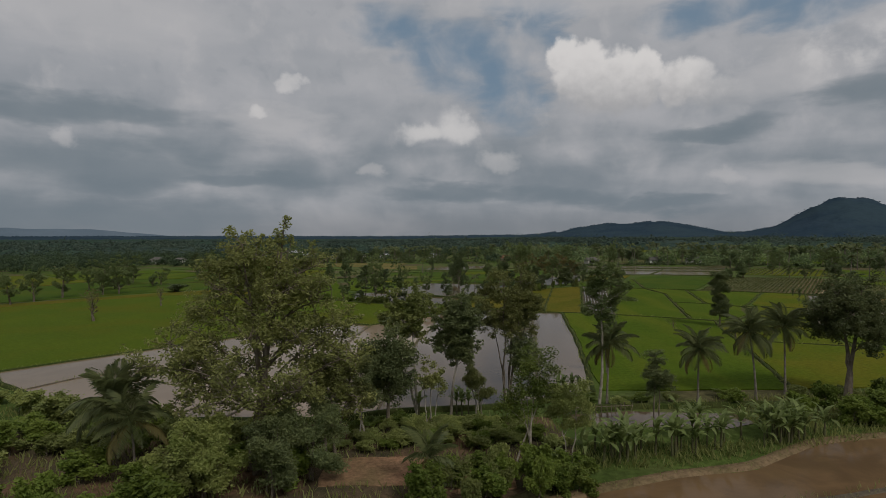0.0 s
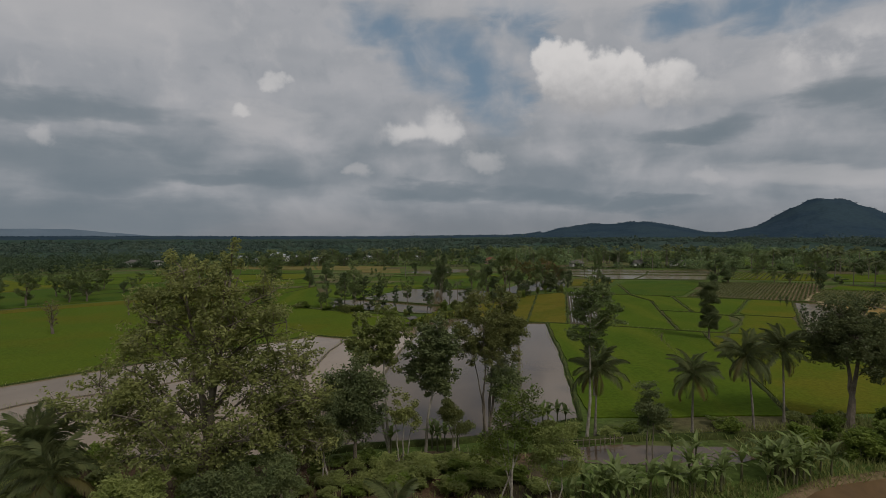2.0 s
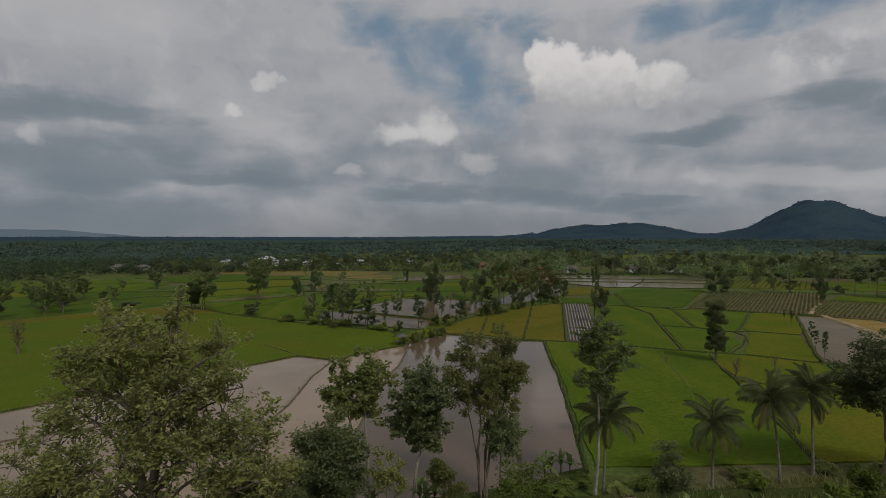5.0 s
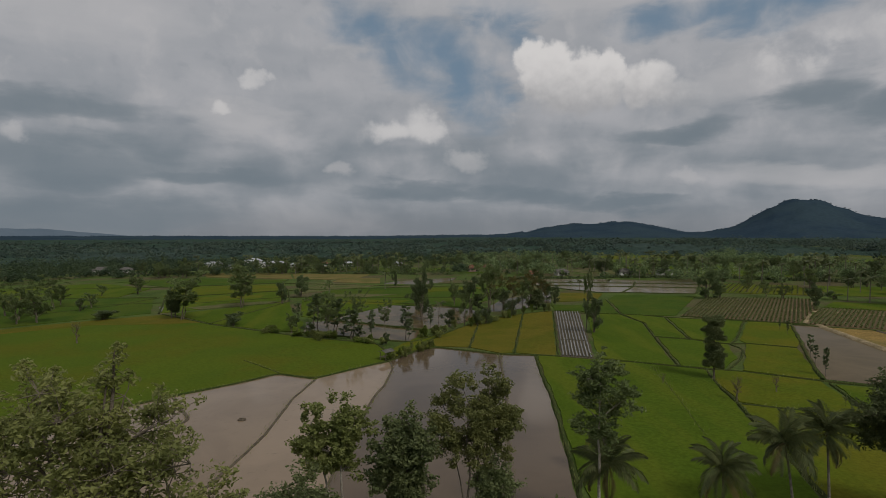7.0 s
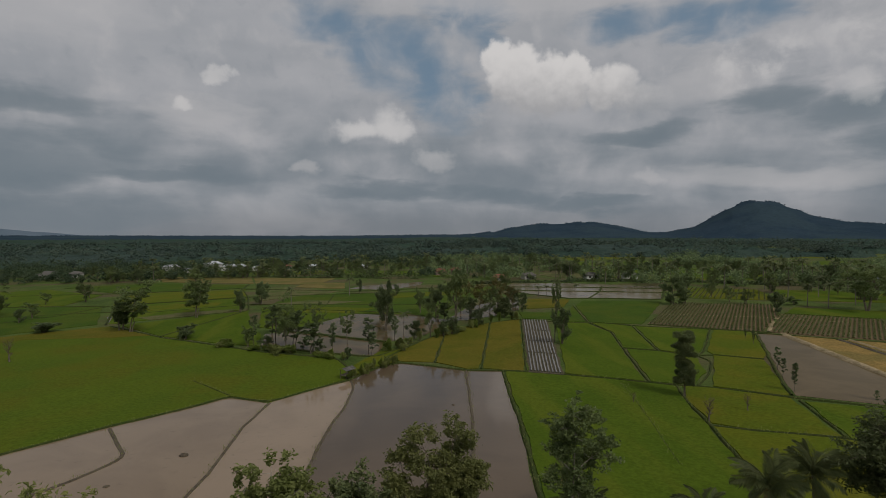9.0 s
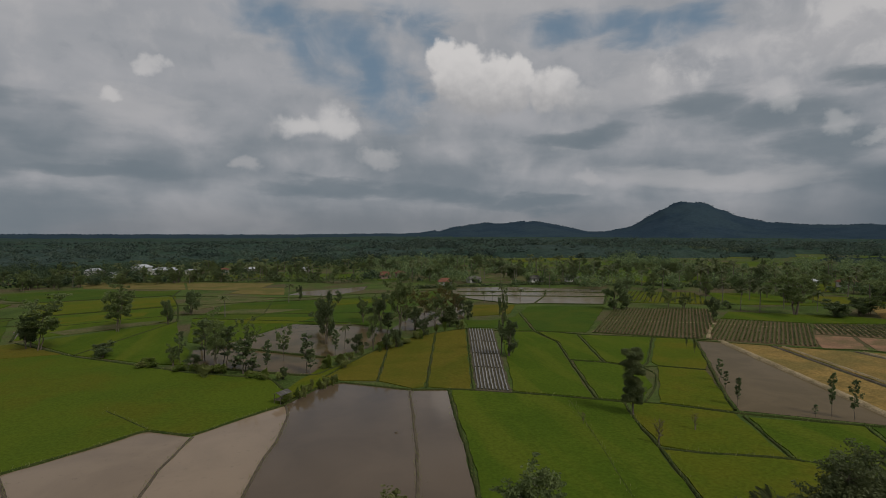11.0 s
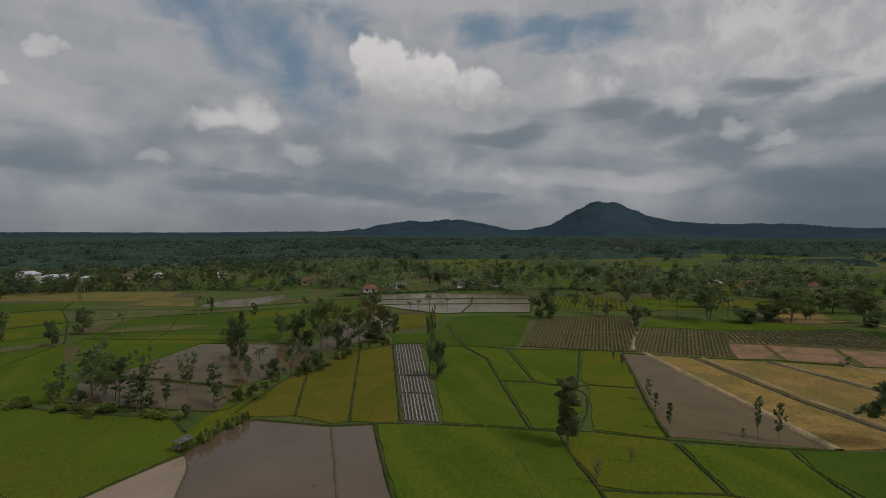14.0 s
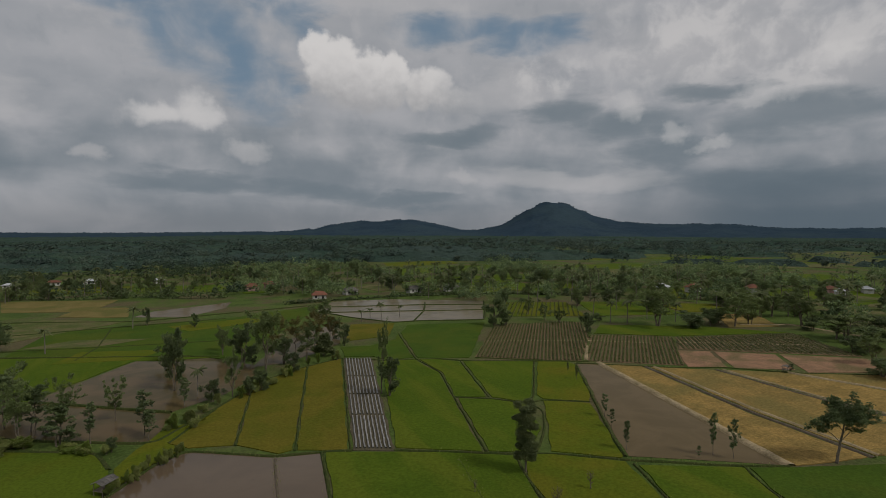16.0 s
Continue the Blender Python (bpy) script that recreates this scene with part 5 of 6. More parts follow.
def banana_leaf(seed):
    """A long paddle, folded along its rib and bent over, pointing along +x."""
    rng = np.random.default_rng(seed)
    n = 8
    t = np.linspace(0, 1, n)
    rib = np.c_[2.0 * t, 0.05 * np.sin(t * 3), 1.25 * t - 1.55 * t**2.2]
    w = 0.23 * np.sin(np.pi * np.clip(0.06 + 0.92 * t, 0, 1)) ** 0.7 * (t > 0.12) + 0.02
    j = rng.uniform(0.75, 1.0, (n, 2))
    left = rib + np.c_[0 * t, w * j[:, 0], w * 0.30 - 0.10 * (j[:, 0] < 0.85)]
    right = rib + np.c_[0 * t, -w * j[:, 1], w * 0.30 - 0.10 * (j[:, 1] < 0.85)]
    verts = np.stack([left, rib, right], 1).reshape(-1, 3)
    faces = [[3 * i + k, 3 * i + k + 1, 3 * i + k + 4, 3 * i + k + 3] for i in range(n - 1) for k in (0, 1)]
    return mesh("leaf", verts, np.array(faces), LEAF_BANANA)


BANANA_LEAVES = [banana_leaf(s) for s in (1, 2, 3)]
STEM = surface("banana_stem", (0.110, 0.120, 0.050), (0.090, 0.075, 0.040), 0.4, 0.06, 0.7, 0.4)
_t = np.linspace(0, 1, 6)[:, None]
STEM_MESH = mesh("stem", *tube(np.c_[0.06 * _t, 0 * _t, 1.7 * _t - 0.1], 0.12 - 0.05 * _t[:, 0], 7), STEM)


def banana(x, y, size, seed):
    rng = np.random.default_rng(seed)
    root = tagged(new("banana_plant"), "banana plant with long drooping green leaves", "banana plant", "banana plants along the bank")
    new("stem", STEM_MESH).parent = root
    for i in range(8):
        ob = new("leaf", BANANA_LEAVES[i % 3])
        ob.parent = root
        ob.matrix_local = Matrix.Translation((0.06, 0, 1.55)) @ Euler((0, radians(-74 + 66 * i / 8 + rng.normal() * 8), i * 2.4 + rng.normal() * 0.3)).to_matrix().to_4x4() @ Matrix.Scale(rng.uniform(0.75, 1.1), 4)
    root.matrix_world = Matrix.Translation((x, y, gz(x, y))) @ Matrix.Rotation(rng.uniform(0, 6.28), 4, "Z") @ Matrix.Scale(size, 4)
    return root


_rng = np.random.default_rng(77)
for i in range(48):   # the belt between the ditch pond and the flooded ground
    u = _rng.uniform(0, 1)
    banana(14 + 25 * u, 48.4 + 5.0 * u + _rng.uniform(0, 2.8), _rng.uniform(0.8, 1.2), 200 + i)
for i, (x, y) in enumerate(((3.0, 63.2), (1.6, 63.4), (4.4, 63.4), (2.2, 62.6), (15.4, 68.4), (16.6, 69.0), (17.6, 69.2), (14.6, 68), (9.6, 46.4), (12.8, 48.6), (-2.8, 62.6), (27.6, 57.6), (25.6, 58.4), (36.0, 56.0), (38.0, 57.4), (33.6, 56.8))):
    banana(x, y, _rng.uniform(0.75, 1.05), 300 + i)

# ---- trees about the fields ----
# right
lobed("umbrella_tree", "wide dark tree with flat layered crown beside the stubble", (111.6, 96.9), 51,
      [(2.2, -1.0, 10.6, 1.7), (0.0, 0.6, 9.8, 1.5), (4.4, -2.2, 9.6, 1.6), (-2.3, 0.8, 8.2, 1.5), (6.2, -3.0, 8.0, 1.4), (2.4, 0.4, 8.4, 1.7), (-3.9, 1.6, 6.9, 1.1), (4.2, -0.6, 7.2, 1.3), (1.4, -2.6, 8.4, 1.5)],
      leaf=LEAF_HEDGE, trunk=0.24, fork=0.45, tips_per=9, per_tip=26, clump=0.7, size=0.40, squash=0.45)
lobed("overgrown_tree", "tree trunks wrapped in a dark curtain of creepers", (-84.6, 221.0), 52,
      [(-1.3, 0.0, 8.6, 1.5), (1.2, 0.3, 8.8, 1.4), (-1.4, 0.2, 6.6, 1.5), (1.3, -0.2, 6.6, 1.5), (-1.3, 0.0, 4.6, 1.4), (1.3, 0.2, 4.5, 1.4), (0.0, 0.0, 2.9, 1.2)],
      leaf=LEAF_HEDGE, trunk=0.22, stems=2, spread=1.1, tips_per=12, per_tip=34, clump=0.7, size=0.42)
place("sapling", 91.8, 133.2, 4.9, 2.1)
place("sapling", 88.5, 127.4, 3.9, 1.5)
place("sapling", 83.0, 117.7, 5.5, 2.2)
place("sapling", 105.3, 159.0, 3.6, 1.6)
place("sapling", 107.6, 165.5, 3.0, 1.4)
place("sapling", 91.8, 109.0, 2.2, 1.0)
place("sapling", 94.9, 108.5, 7.7, 2.7)
place("sapling", 97.3, 106.2, 6.8, 2.8)
place("dense", 152.6, 209.5, 7.4, 5.3)
place("dense", 127.3, 238.9, 11.8, 8.4)
place("dense", 131.9, 236.3, 5.8, 5.5)
place("sapling", 161.8, 135.6, 2.7, 2.2)
place("bare", 66.9, 109.0, 2.6, 1.8)
place("bare", 57.2, 105.0, 3.6, 2.4)
place("bare", 49.9, 116.5, 1.8, 1.2)
# far
place("broad", 156.8, 256.5, 7.3, 4.3)
place("broad", 154.4, 239.8, 6.1, 6.3)
place("broad", 155.5, 231.1, 5.4, 7.0)
place("palm", 178.2, 235.5, 10.4, 9.1)
place("palm", 174.6, 220.6, 9.6, 7.6)
place("palm", 179.0, 215.2, 10.7, 7.6)
place("broad", 186.4, 205.2, 16.0, 16.0)
place("dense", 196.5, 196.9, 5.8, 11.6)
place("broad", 213.8, 190.6, 13.6, 14.4)
place("dense", 207.5, 196.9, 6.7, 9.2)
place("broad", 222.5, 190.4, 8.4, 9.6)
place("palm", 258.6, 196.3, 11.7, 9.2)
place("broad", 239.4, 178.6, 11.0, 15.3)
place("broad", 225.0, 154.2, 8.6, 18.0)
place("dense", 212.7, 140.2, 7.8, 12.9)
place("broad", 277.8, 186.4, 9.1, 14.1)
place("dense", 237.0, 150.2, 8.3, 11.6)
place("palm", 90.1, 277.5, 8.1, 6.3)
place("palm", 85.6, 280.1, 5.5, 3.1)
place("palm", 99.7, 279.2, 5.9, 3.7)
place("palm", 80.3, 276.2, 5.6, 3.1)
place("palm", 196.1, 220.6, 8.9, 7.0)
place("palm", 201.2, 209.5, 8.6, 6.9)
place("broad", 251.8, 199.8, 10.4, 13.4)
# hedge
place("dense", 6.1, 200.2, 14.4, 5.9)
place("dense", 4.5, 236.4, 8.7, 6.0)
place("palm", 11.3, 192.0, 7.5, 2.8)
place("sapling", 8.2, 184.0, 7.3, 4.1)
place("dense", 14.4, 185.4, 5.2, 4.6)
place("broad", 19.3, 187.7, 10.6, 4.7)
place("dense", 25.4, 223.3, 11.1, 8.1)
place("broad", 30.3, 210.6, 16.8, 9.8)
place("dense", 36.3, 215.0, 7.4, 7.1)
place("broad", 43.3, 215.2, 10.6, 6.7)
place("cone", 50.1, 220.0, 7.2, 6.5)
place("golden", 35.5, 232.0, 11.0, 7.5)
place("golden", 42.6, 229.0, 10.0, 8.0)
place("golden", 50.5, 236.0, 10.5, 8.0)
place("golden", 57.5, 242.0, 8.0, 6.0)
place("broad", 52.9, 243.7, 12.7, 9.6)
place("dense", 60.4, 231.9, 7.0, 3.9)
place("dense", 26.1, 189.5, 5.5, 3.9)
place("broad", 20.5, 243.8, 7.6, 5.6)
place("dense", 23.0, 186.8, 4.7, 3.4)
place("dense", 59.8, 245.6, 8.3, 5.4)
place("dense", 37.3, 203.3, 5.4, 3.8)
place("palm", -35.2, 269.7, 9.2, 3.4)
place("palm", -11.7, 309.9, 9.6, 7.3)
place("dense", -6.6, 314.6, 7.2, 2.9)
place("dense", 12.5, 299.1, 5.4, 3.5)
place("broad", 53.6, 172.3, 15.2, 3.7)
place("dense", 54.6, 169.1, 8.8, 5.4)
# left
place("airy", -68.1, 244.9, 14.0, 15.0)
place("dense", -53.7, 256.4, 9.1, 4.4)
place("dense", -50.9, 280.7, 9.8, 6.4)
place("dense", -36.6, 247.1, 2.0, 2.8)
place("dense", -57.1, 201.5, 4.0, 5.9)
place("broad", -30.6, 201.2, 8.4, 6.3)
place("broad", -34.0, 184.0, 5.0, 4.2)
place("sapling", -21.0, 182.1, 8.4, 4.9)
place("sapling", -14.4, 170.1, 8.0, 6.8)
place("dense", -12.3, 169.5, 3.9, 2.4)
place("sapling", -8.6, 168.5, 8.0, 3.5)
place("sapling", -32.6, 185.5, 8.4, 3.7)
place("sapling", -22.7, 179.5, 7.4, 4.2)
place("dense", -28.3, 179.9, 3.2, 3.5)
place("dense", -4.4, 162.0, 2.8, 2.1)
place("sapling", 1.8, 165.5, 5.9, 3.7)
place("broad", 6.0, 207.5, 13.1, 5.8)
place("broad", 20.0, 236.9, 8.8, 4.2)
place("sapling", 26.5, 213.3, 6.8, 5.8)
place("dense", -17.6, 178.0, 2.5, 2.8)
place("airy", -80.0, 215.8, 14.0, 18.0)
place("broad", -130.8, 217.4, 10.2, 9.4)
place("broad", -135.5, 214.5, 8.2, 7.6)
place("airy", -150.0, 257.5, 12.0, 14.0)
place("dense", -132.8, 246.2, 4.8, 4.3)
place("dense", -109.7, 220.5, 3.4, 7.3)
place("broad", -71.8, 256.4, 11.8, 9.7)
place("dense", -56.1, 199.6, 3.3, 4.7)
place("broad", -155.7, 237.4, 8.4, 8.6)
place("broad", -150.6, 332.9, 6.6, 6.2)
place("broad", -157.3, 305.9, 5.5, 4.2)
# thin trees on the rim of the weedy paddies
place("airy", -21.3, 174.6, 12.0, 7.0)
place("sapling", -19.7, 179.0, 10.0, 6.0)
place("airy", -14.2, 170.9, 11.0, 6.5)
place("sapling", -26.6, 186.8, 11.0, 8.0)
place("airy", -5.5, 181.5, 8.0, 5.0)
place("sapling", 0.8, 168.3, 9.0, 5.0)
# west
place("bare", -92.8, 142.6, 7.5, 5.7)
place("bare", -91.7, 174.9, 5.5, 3.3)
place("broad", -148.0, 194.6, 10.7, 9.6)
place("broad", -145.0, 204.9, 10.6, 8.4)
place("broad", -148.5, 185.0, 9.6, 8.9)
place("airy", -142.8, 225.3, 11.4, 14.5)
place("broad", -156.0, 270.8, 8.0, 7.1)
place("dense", -110.3, 222.5, 3.3, 8.2)
place("broad", -142.8, 313.7, 8.1, 7.8)
place("broad", -135.0, 257.9, 6.0, 5.2)
place("dense", -146.0, 240.2, 4.6, 6.3)
# east edge
place("broad", 223.5, 157.2, 8.0, 8.0)
place("dense", 204.5, 141.8, 5.0, 8.0)
place("broad", 193.6, 131.0, 8.5, 9.0)
place("dense", 180.1, 122.2, 5.0, 7.0)
place("dense", 233.3, 170.6, 5.0, 8.0)
place("broad", 223.5, 189.9, 9.0, 8.0)
place("dense", 214.7, 199.2, 5.0, 7.0)
place("dense", 174.3, 227.3, 3.2, 5.0)


# shrubs under and in front of the tree row
for i in range(95):
    u = _rng.uniform(0, 1)
    x, y = -52 + 40 * u, _rng.uniform(34, 60)
    if (x + 25) ** 2 / 9 + (y - 48.5) ** 2 / 12 < 1 or (x > -20 and y < 44):
        continue
    place("shrub" if _rng.random() < 0.62 else "dark_shrub", x, y, _rng.uniform(1.5, 3.4) * (0.7 if y > 52 else 1.0), _rng.uniform(2.4, 4.4))
for i in range(46):
    x, y = _rng.uniform(-13, 12), _rng.uniform(52.5, 60)
    place("shrub" if _rng.random() < 0.35 else "dark_shrub", x, y, _rng.uniform(0.6, 1.5), _rng.uniform(1.8, 3.2))
for i in range(16):
    x = _rng.uniform(-2, 12)
    place("shrub" if _rng.random() < 0.6 else "dark_shrub", x, _rng.uniform(40.5, 46), _rng.uniform(1.4, 3.0), _rng.uniform(2.0, 3.4))
for i in range(16):
    x = _rng.uniform(12, 66)
    place("shrub" if _rng.random() < 0.5 else "dark_shrub", x, _rng.uniform(64.5, 68.5) - 0.04 * max(0, x - 40), _rng.uniform(0.6, 1.5), _rng.uniform(1.8, 3.2))
for i in range(14):
    place("shrub", _rng.uniform(38, 66), _rng.uniform(56.5, 63), _rng.uniform(1.4, 3.0), _rng.uniform(2.4, 4.0))
for x, y, h, w in ((-46, 63.0, 2.6, 5.0), (-52, 66.5, 2.2, 4.6), (-41, 60.5, 2.6, 4.6), (-59, 70, 2.0, 4.0), (-37, 59.5, 2.4, 4.5)):
    place("dark_shrub", x, y, h, w)
# weeds along the rim between the green and the flooded paddies
for i in range(16):
    u = i / 15
    place("dark_shrub" if i % 3 else "shrub", -3 + 11 * u + _rng.normal() * 0.5, 142.6 + 13.5 * u + _rng.normal() * 0.5, _rng.uniform(0.9, 2.4), _rng.uniform(0.8, 1.6))
for i in range(26):
    u = _rng.uniform(0, 1)
    place("dark_shrub" if i % 3 else "shrub", 3 + 50 * u + _rng.normal() * 1.5, 164 + 47 * u + 14 * math.sin(u * 2.6) * 0.5 + _rng.normal() * 1.5, _rng.uniform(1.0, 3.0), _rng.uniform(1.2, 2.6))
for i in range(24):
    u = _rng.uniform(0, 1)
    place("shrub" if i % 2 else "dark_shrub", -46 + 42 * u + _rng.normal(), 188 - 26 * u + _rng.normal() * 1.5, _rng.uniform(0.8, 2.2), _rng.uniform(1.4, 3.4))


# ---- undergrowth ----
def blades(name, label, points, size, material, seed):
    rng = np.random.default_rng(seed)
    n = len(points)
    a = rng.uniform(0, 2 * np.pi, n)
    s = size * rng.uniform(0.5, 1.3, n)
    side = np.c_[np.cos(a), np.sin(a), 0 * a] * (0.10 * s)[:, None]
    lean = np.c_[rng.normal(size=(n, 2)) * 0.35, np.ones(n)] * s[:, None]
    v = np.stack([points - side, points + side, points + lean * 0.6 + side * 0.7, points + lean], 1).reshape(-1, 3)
    ob = new(name, mesh(name, v, np.arange(4 * n).reshape(-1, 4), material))
    return tagged(ob, label, "grass", kind="stuff")


def undergrowth():
    rng = np.random.default_rng(41)
    n = 60000
    x, y = rng.uniform(-70, 70, n), rng.uniform(34, 69, n)
    keep = (y > 47.5 + 0.26 * np.maximum(x - 20, 0) - 0.3 * np.maximum(12 - x, 0)) & (y < 62 + 0.16 * np.maximum(x - 8, 0) + 0.30 * np.maximum(-x - 25, 0)) & ~((x > 12.5) & (x < 34) & (y > 53.5) & (y < 63.6))
    keep &= ~((x > -11) & (x < -2) & (y > 45.5) & (y < 51)) & ~((x > -28) & (x < -22) & (y > 46) & (y < 51)) & ~((x > 1) & (x < 6) & (y > 43.5) & (y < 48.5))
    keep &= (x > 13) | (rng.random(n) < 0.35)
    x, y = x[keep], y[keep]
    blades("undergrowth", "rank green and dry grass and weeds under the trees", np.c_[x, y, ground_z(x, y) - 0.2], 0.80, LEAF_OLIVE, 42)
    pts = []
    for line in BANK_LINES:
        mid = line.mean(0)
        if np.hypot(*mid) > 260:
            continue
        k = len(line) * (7 if mid[1] < 150 else 4)
        p = line[rng.integers(0, len(line), k)] + rng.normal(size=(k, 2)) * 0.38
        pts.append(np.c_[p, ground_z(p[:, 0], p[:, 1]) + rng.uniform(0.0, 0.35, k)])
    p = np.concatenate(pts)
    blades("bank_grass", "tufts of rough grass on the paddy banks", p, 0.34, LEAF_OLIVE, 43)


undergrowth()


# ---- woods on the plain ----
CLEARINGS = [(-158, 528, 110, 44), (-60, 505, 70, 30), (56, 422, 24, 10), (84, 356, 18, 14), (355, 222, 70, 40), (290, 284, 50, 30), (10, 470, 60, 50)]
_rng = np.random.default_rng(88)
for i in range(46):
    a, u = radians(_rng.uniform(-26, 64)), _rng.uniform(0, 1) ** 1.4
    r = np.interp(math.degrees(a), (-30, 4, 25, 40, 65), (500, 470, 400, 360, 345)) + 900 * u
    CLEARINGS.append((r * math.sin(a), r * math.cos(a), _rng.uniform(40, 110) * (1 + u), _rng.uniform(24, 56) * (1 + 1.6 * u) * (1.0 if a > 0.2 else 0.6)))
for i, (x, y, w, d) in enumerate(CLEARINGS):
    t = _rng.uniform(-0.2, 0.2)
    rice([(x - w / 2, y - d / 2 - t * d), (x + w / 2, y - d / 2 + t * d), (x + w / 2 + t * w, y + d / 2 + t * d), (x - w / 2 + t * w, y + d / 2 - t * d)], (RICE, RICE_LIME, RICE, FALLOW)[i % 4], ("green paddy between the village woods", "yellowish paddy between the village woods", "green paddy between the village woods", "fallow paddy between the village woods")[i % 4])


def woods():
    rng = np.random.default_rng(12)
    # nearest and farthest reach, number of trees, leaf clumps of each, clump size, least and most height
    rings = ((285, 660, 3600, 100, 1.15, 3.5, 9.5), (292, 660, 2400, 26, 1.1, 1.0, 3.2), (660, 1150, 3000, 60, 2.4, 6.0, 14.0), (1150, 2000, 2600, 24, 4.6, 8.0, 14.0))
    for lo, hi, count, quads, size, low, high in rings:
        az = rng.uniform(-56, 82, count)
        r = np.sqrt(rng.uniform(lo**2, hi**2, count))
        start = np.interp(az, (-60, -24, -6, 4, 12, 25, 34, 42, 55, 80), (440, 476, 445, 418, 385, 345, 328, 312, 305, 300))
        x, y = r * np.sin(np.radians(az)), r * np.cos(np.radians(az))
        gaps = np.array([noise.noise(Vector((a / 80.0, b / 120.0, 0.3))) + 0.6 * noise.noise(Vector((a / 26.0, b / 46.0, 4.3))) for a, b in zip(x, y)])
        east = np.clip((az - 10) / 20, 0, 1)
        keep = (r > start) & (gaps > np.where(r < 640, -0.14 + 0.04 * east, np.where(r < 1150, -0.34 + 0.42 * east, -0.75 + 0.50 * east)))
        for cx, cy, cw, cd in CLEARINGS:
            keep &= (np.abs(x - cx) > cw * 0.5 + 1) | (np.abs(y - cy) > cd * 0.5 + 2)
        x, y, r, gaps = x[keep], y[keep], r[keep], gaps[keep]
        n = len(x)
        h = rng.uniform(low, high, n) * (1 + 0.9 * np.clip(gaps, -0.3, 0.5)) * np.where(rng.random(n) < 0.10, 1.35, 1.0)
        w = h * rng.uniform(0.4, 0.8, n) * (1.0 if hi < 1200 else 1.5)
        base = np.stack([x, y, ground_z(x, y)], -1)[:, None]
        d = rng.normal(size=(n, quads, 3))
        d /= np.linalg.norm(d, axis=2, keepdims=True)
        d *= rng.uniform(0.45, 1.0, (n, quads, 1))
        # every crown is pushed out of round in two ways
        skew = rng.normal(size=(n, 1, 3)) * [0.25, 0.25, 0.1]
        c = base + [0, 0, 1.0] * (h * 0.55)[:, None, None] + (d + skew * d[:, :, 2:3]) * np.stack([w, w, h * 0.48], -1)[:, None]
        for west in (True, False):   # closed dark woods in the west, looser village groves in the east
            some = (x < 45) == west
            v, f = leaf_quads(rng, c[some].reshape(-1, 3), size, 0.5 if hi < 700 else 0.9, 0.85)
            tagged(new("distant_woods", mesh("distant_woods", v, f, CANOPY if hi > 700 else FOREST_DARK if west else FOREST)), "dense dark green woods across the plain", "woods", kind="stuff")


def canopy_carpet():
    """The closed crowns of the far woods, rolling, with clearings where the land shows."""
    az = np.linspace(-62, 88, 900)
    r = np.geomspace(720, 3700, 150)
    A, R = np.meshgrid(np.radians(az), r, indexing="ij")
    X, Y = R * np.sin(A), R * np.cos(A)
    xs, ys = X.ravel(), Y.ravel()
    lumps = np.array([noise.noise(Vector((a / 17.0, b / 24.0, 2.1))) + 0.7 * noise.noise(Vector((a / 55.0, b / 80.0, 7.7))) for a, b in zip(xs, ys)]).reshape(X.shape)
    gaps = np.array([noise.noise(Vector((a / 150.0, b / 210.0, 0.9))) + 0.5 * noise.noise(Vector((a / 50.0, b / 75.0, 5.1))) for a, b in zip(xs, ys)]).reshape(X.shape)
    east = np.clip((np.degrees(A) - 14) / 22, 0, 1) * np.clip((2600 - R) / 1200, 0, 1)
    open_land = np.clip((-0.62 + 0.78 * east - gaps) / 0.12, 0, 1)
    z = (5.5 + 4.2 * lumps + 2.5 * np.clip((R - 1500) / 1500, 0, 1)) * (1 - open_land) - 3.0 * open_land
    z[:, 0] = -3.0
    verts = np.stack([X, Y, ground_z(X, Y) + z], -1).reshape(-1, 3)
    n, m = len(az), len(r)
    i, j = np.meshgrid(np.arange(n - 1), np.arange(m - 1), indexing="ij")
    k = i * m + j
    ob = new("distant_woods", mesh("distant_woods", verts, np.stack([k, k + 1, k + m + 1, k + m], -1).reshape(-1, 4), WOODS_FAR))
    tagged(ob, "closed dark canopy of the woods towards the hills", "woods", kind="stuff")


woods()
canopy_carpet()
PLACED.seed(31)
for i in range(170):   # palms that stand out of the village woods
    a = radians(PLACED.uniform(-22, 62))
    r = np.interp(math.degrees(a), (-30, 4, 25, 40, 65), (480, 420, 345, 315, 300)) + PLACED.uniform(0, 170)
    far_palm(r * math.sin(a), r * math.cos(a), PLACED.uniform(9, 13.5), "palms of the village")
for i in range(60):
    a = radians(PLACED.uniform(-25, 4))
    r = PLACED.uniform(452, 550)
    place(PLACED.choice(("broad", "dense", "broad")), r * math.sin(a), r * math.cos(a), PLACED.uniform(5, 9), PLACED.uniform(4, 8), "trees of the village")
for i in range(220):
    a = radians(PLACED.uniform(-24, 64))
    r = np.interp(math.degrees(a), (-30, 4, 25, 40, 65), (470, 410, 340, 318, 305)) + PLACED.uniform(0, 190)
    place(PLACED.choice(("broad", "dense", "broad")), r * math.sin(a), r * math.cos(a), PLACED.uniform(5, 10.5), PLACED.uniform(4.5, 9), "trees of the village")


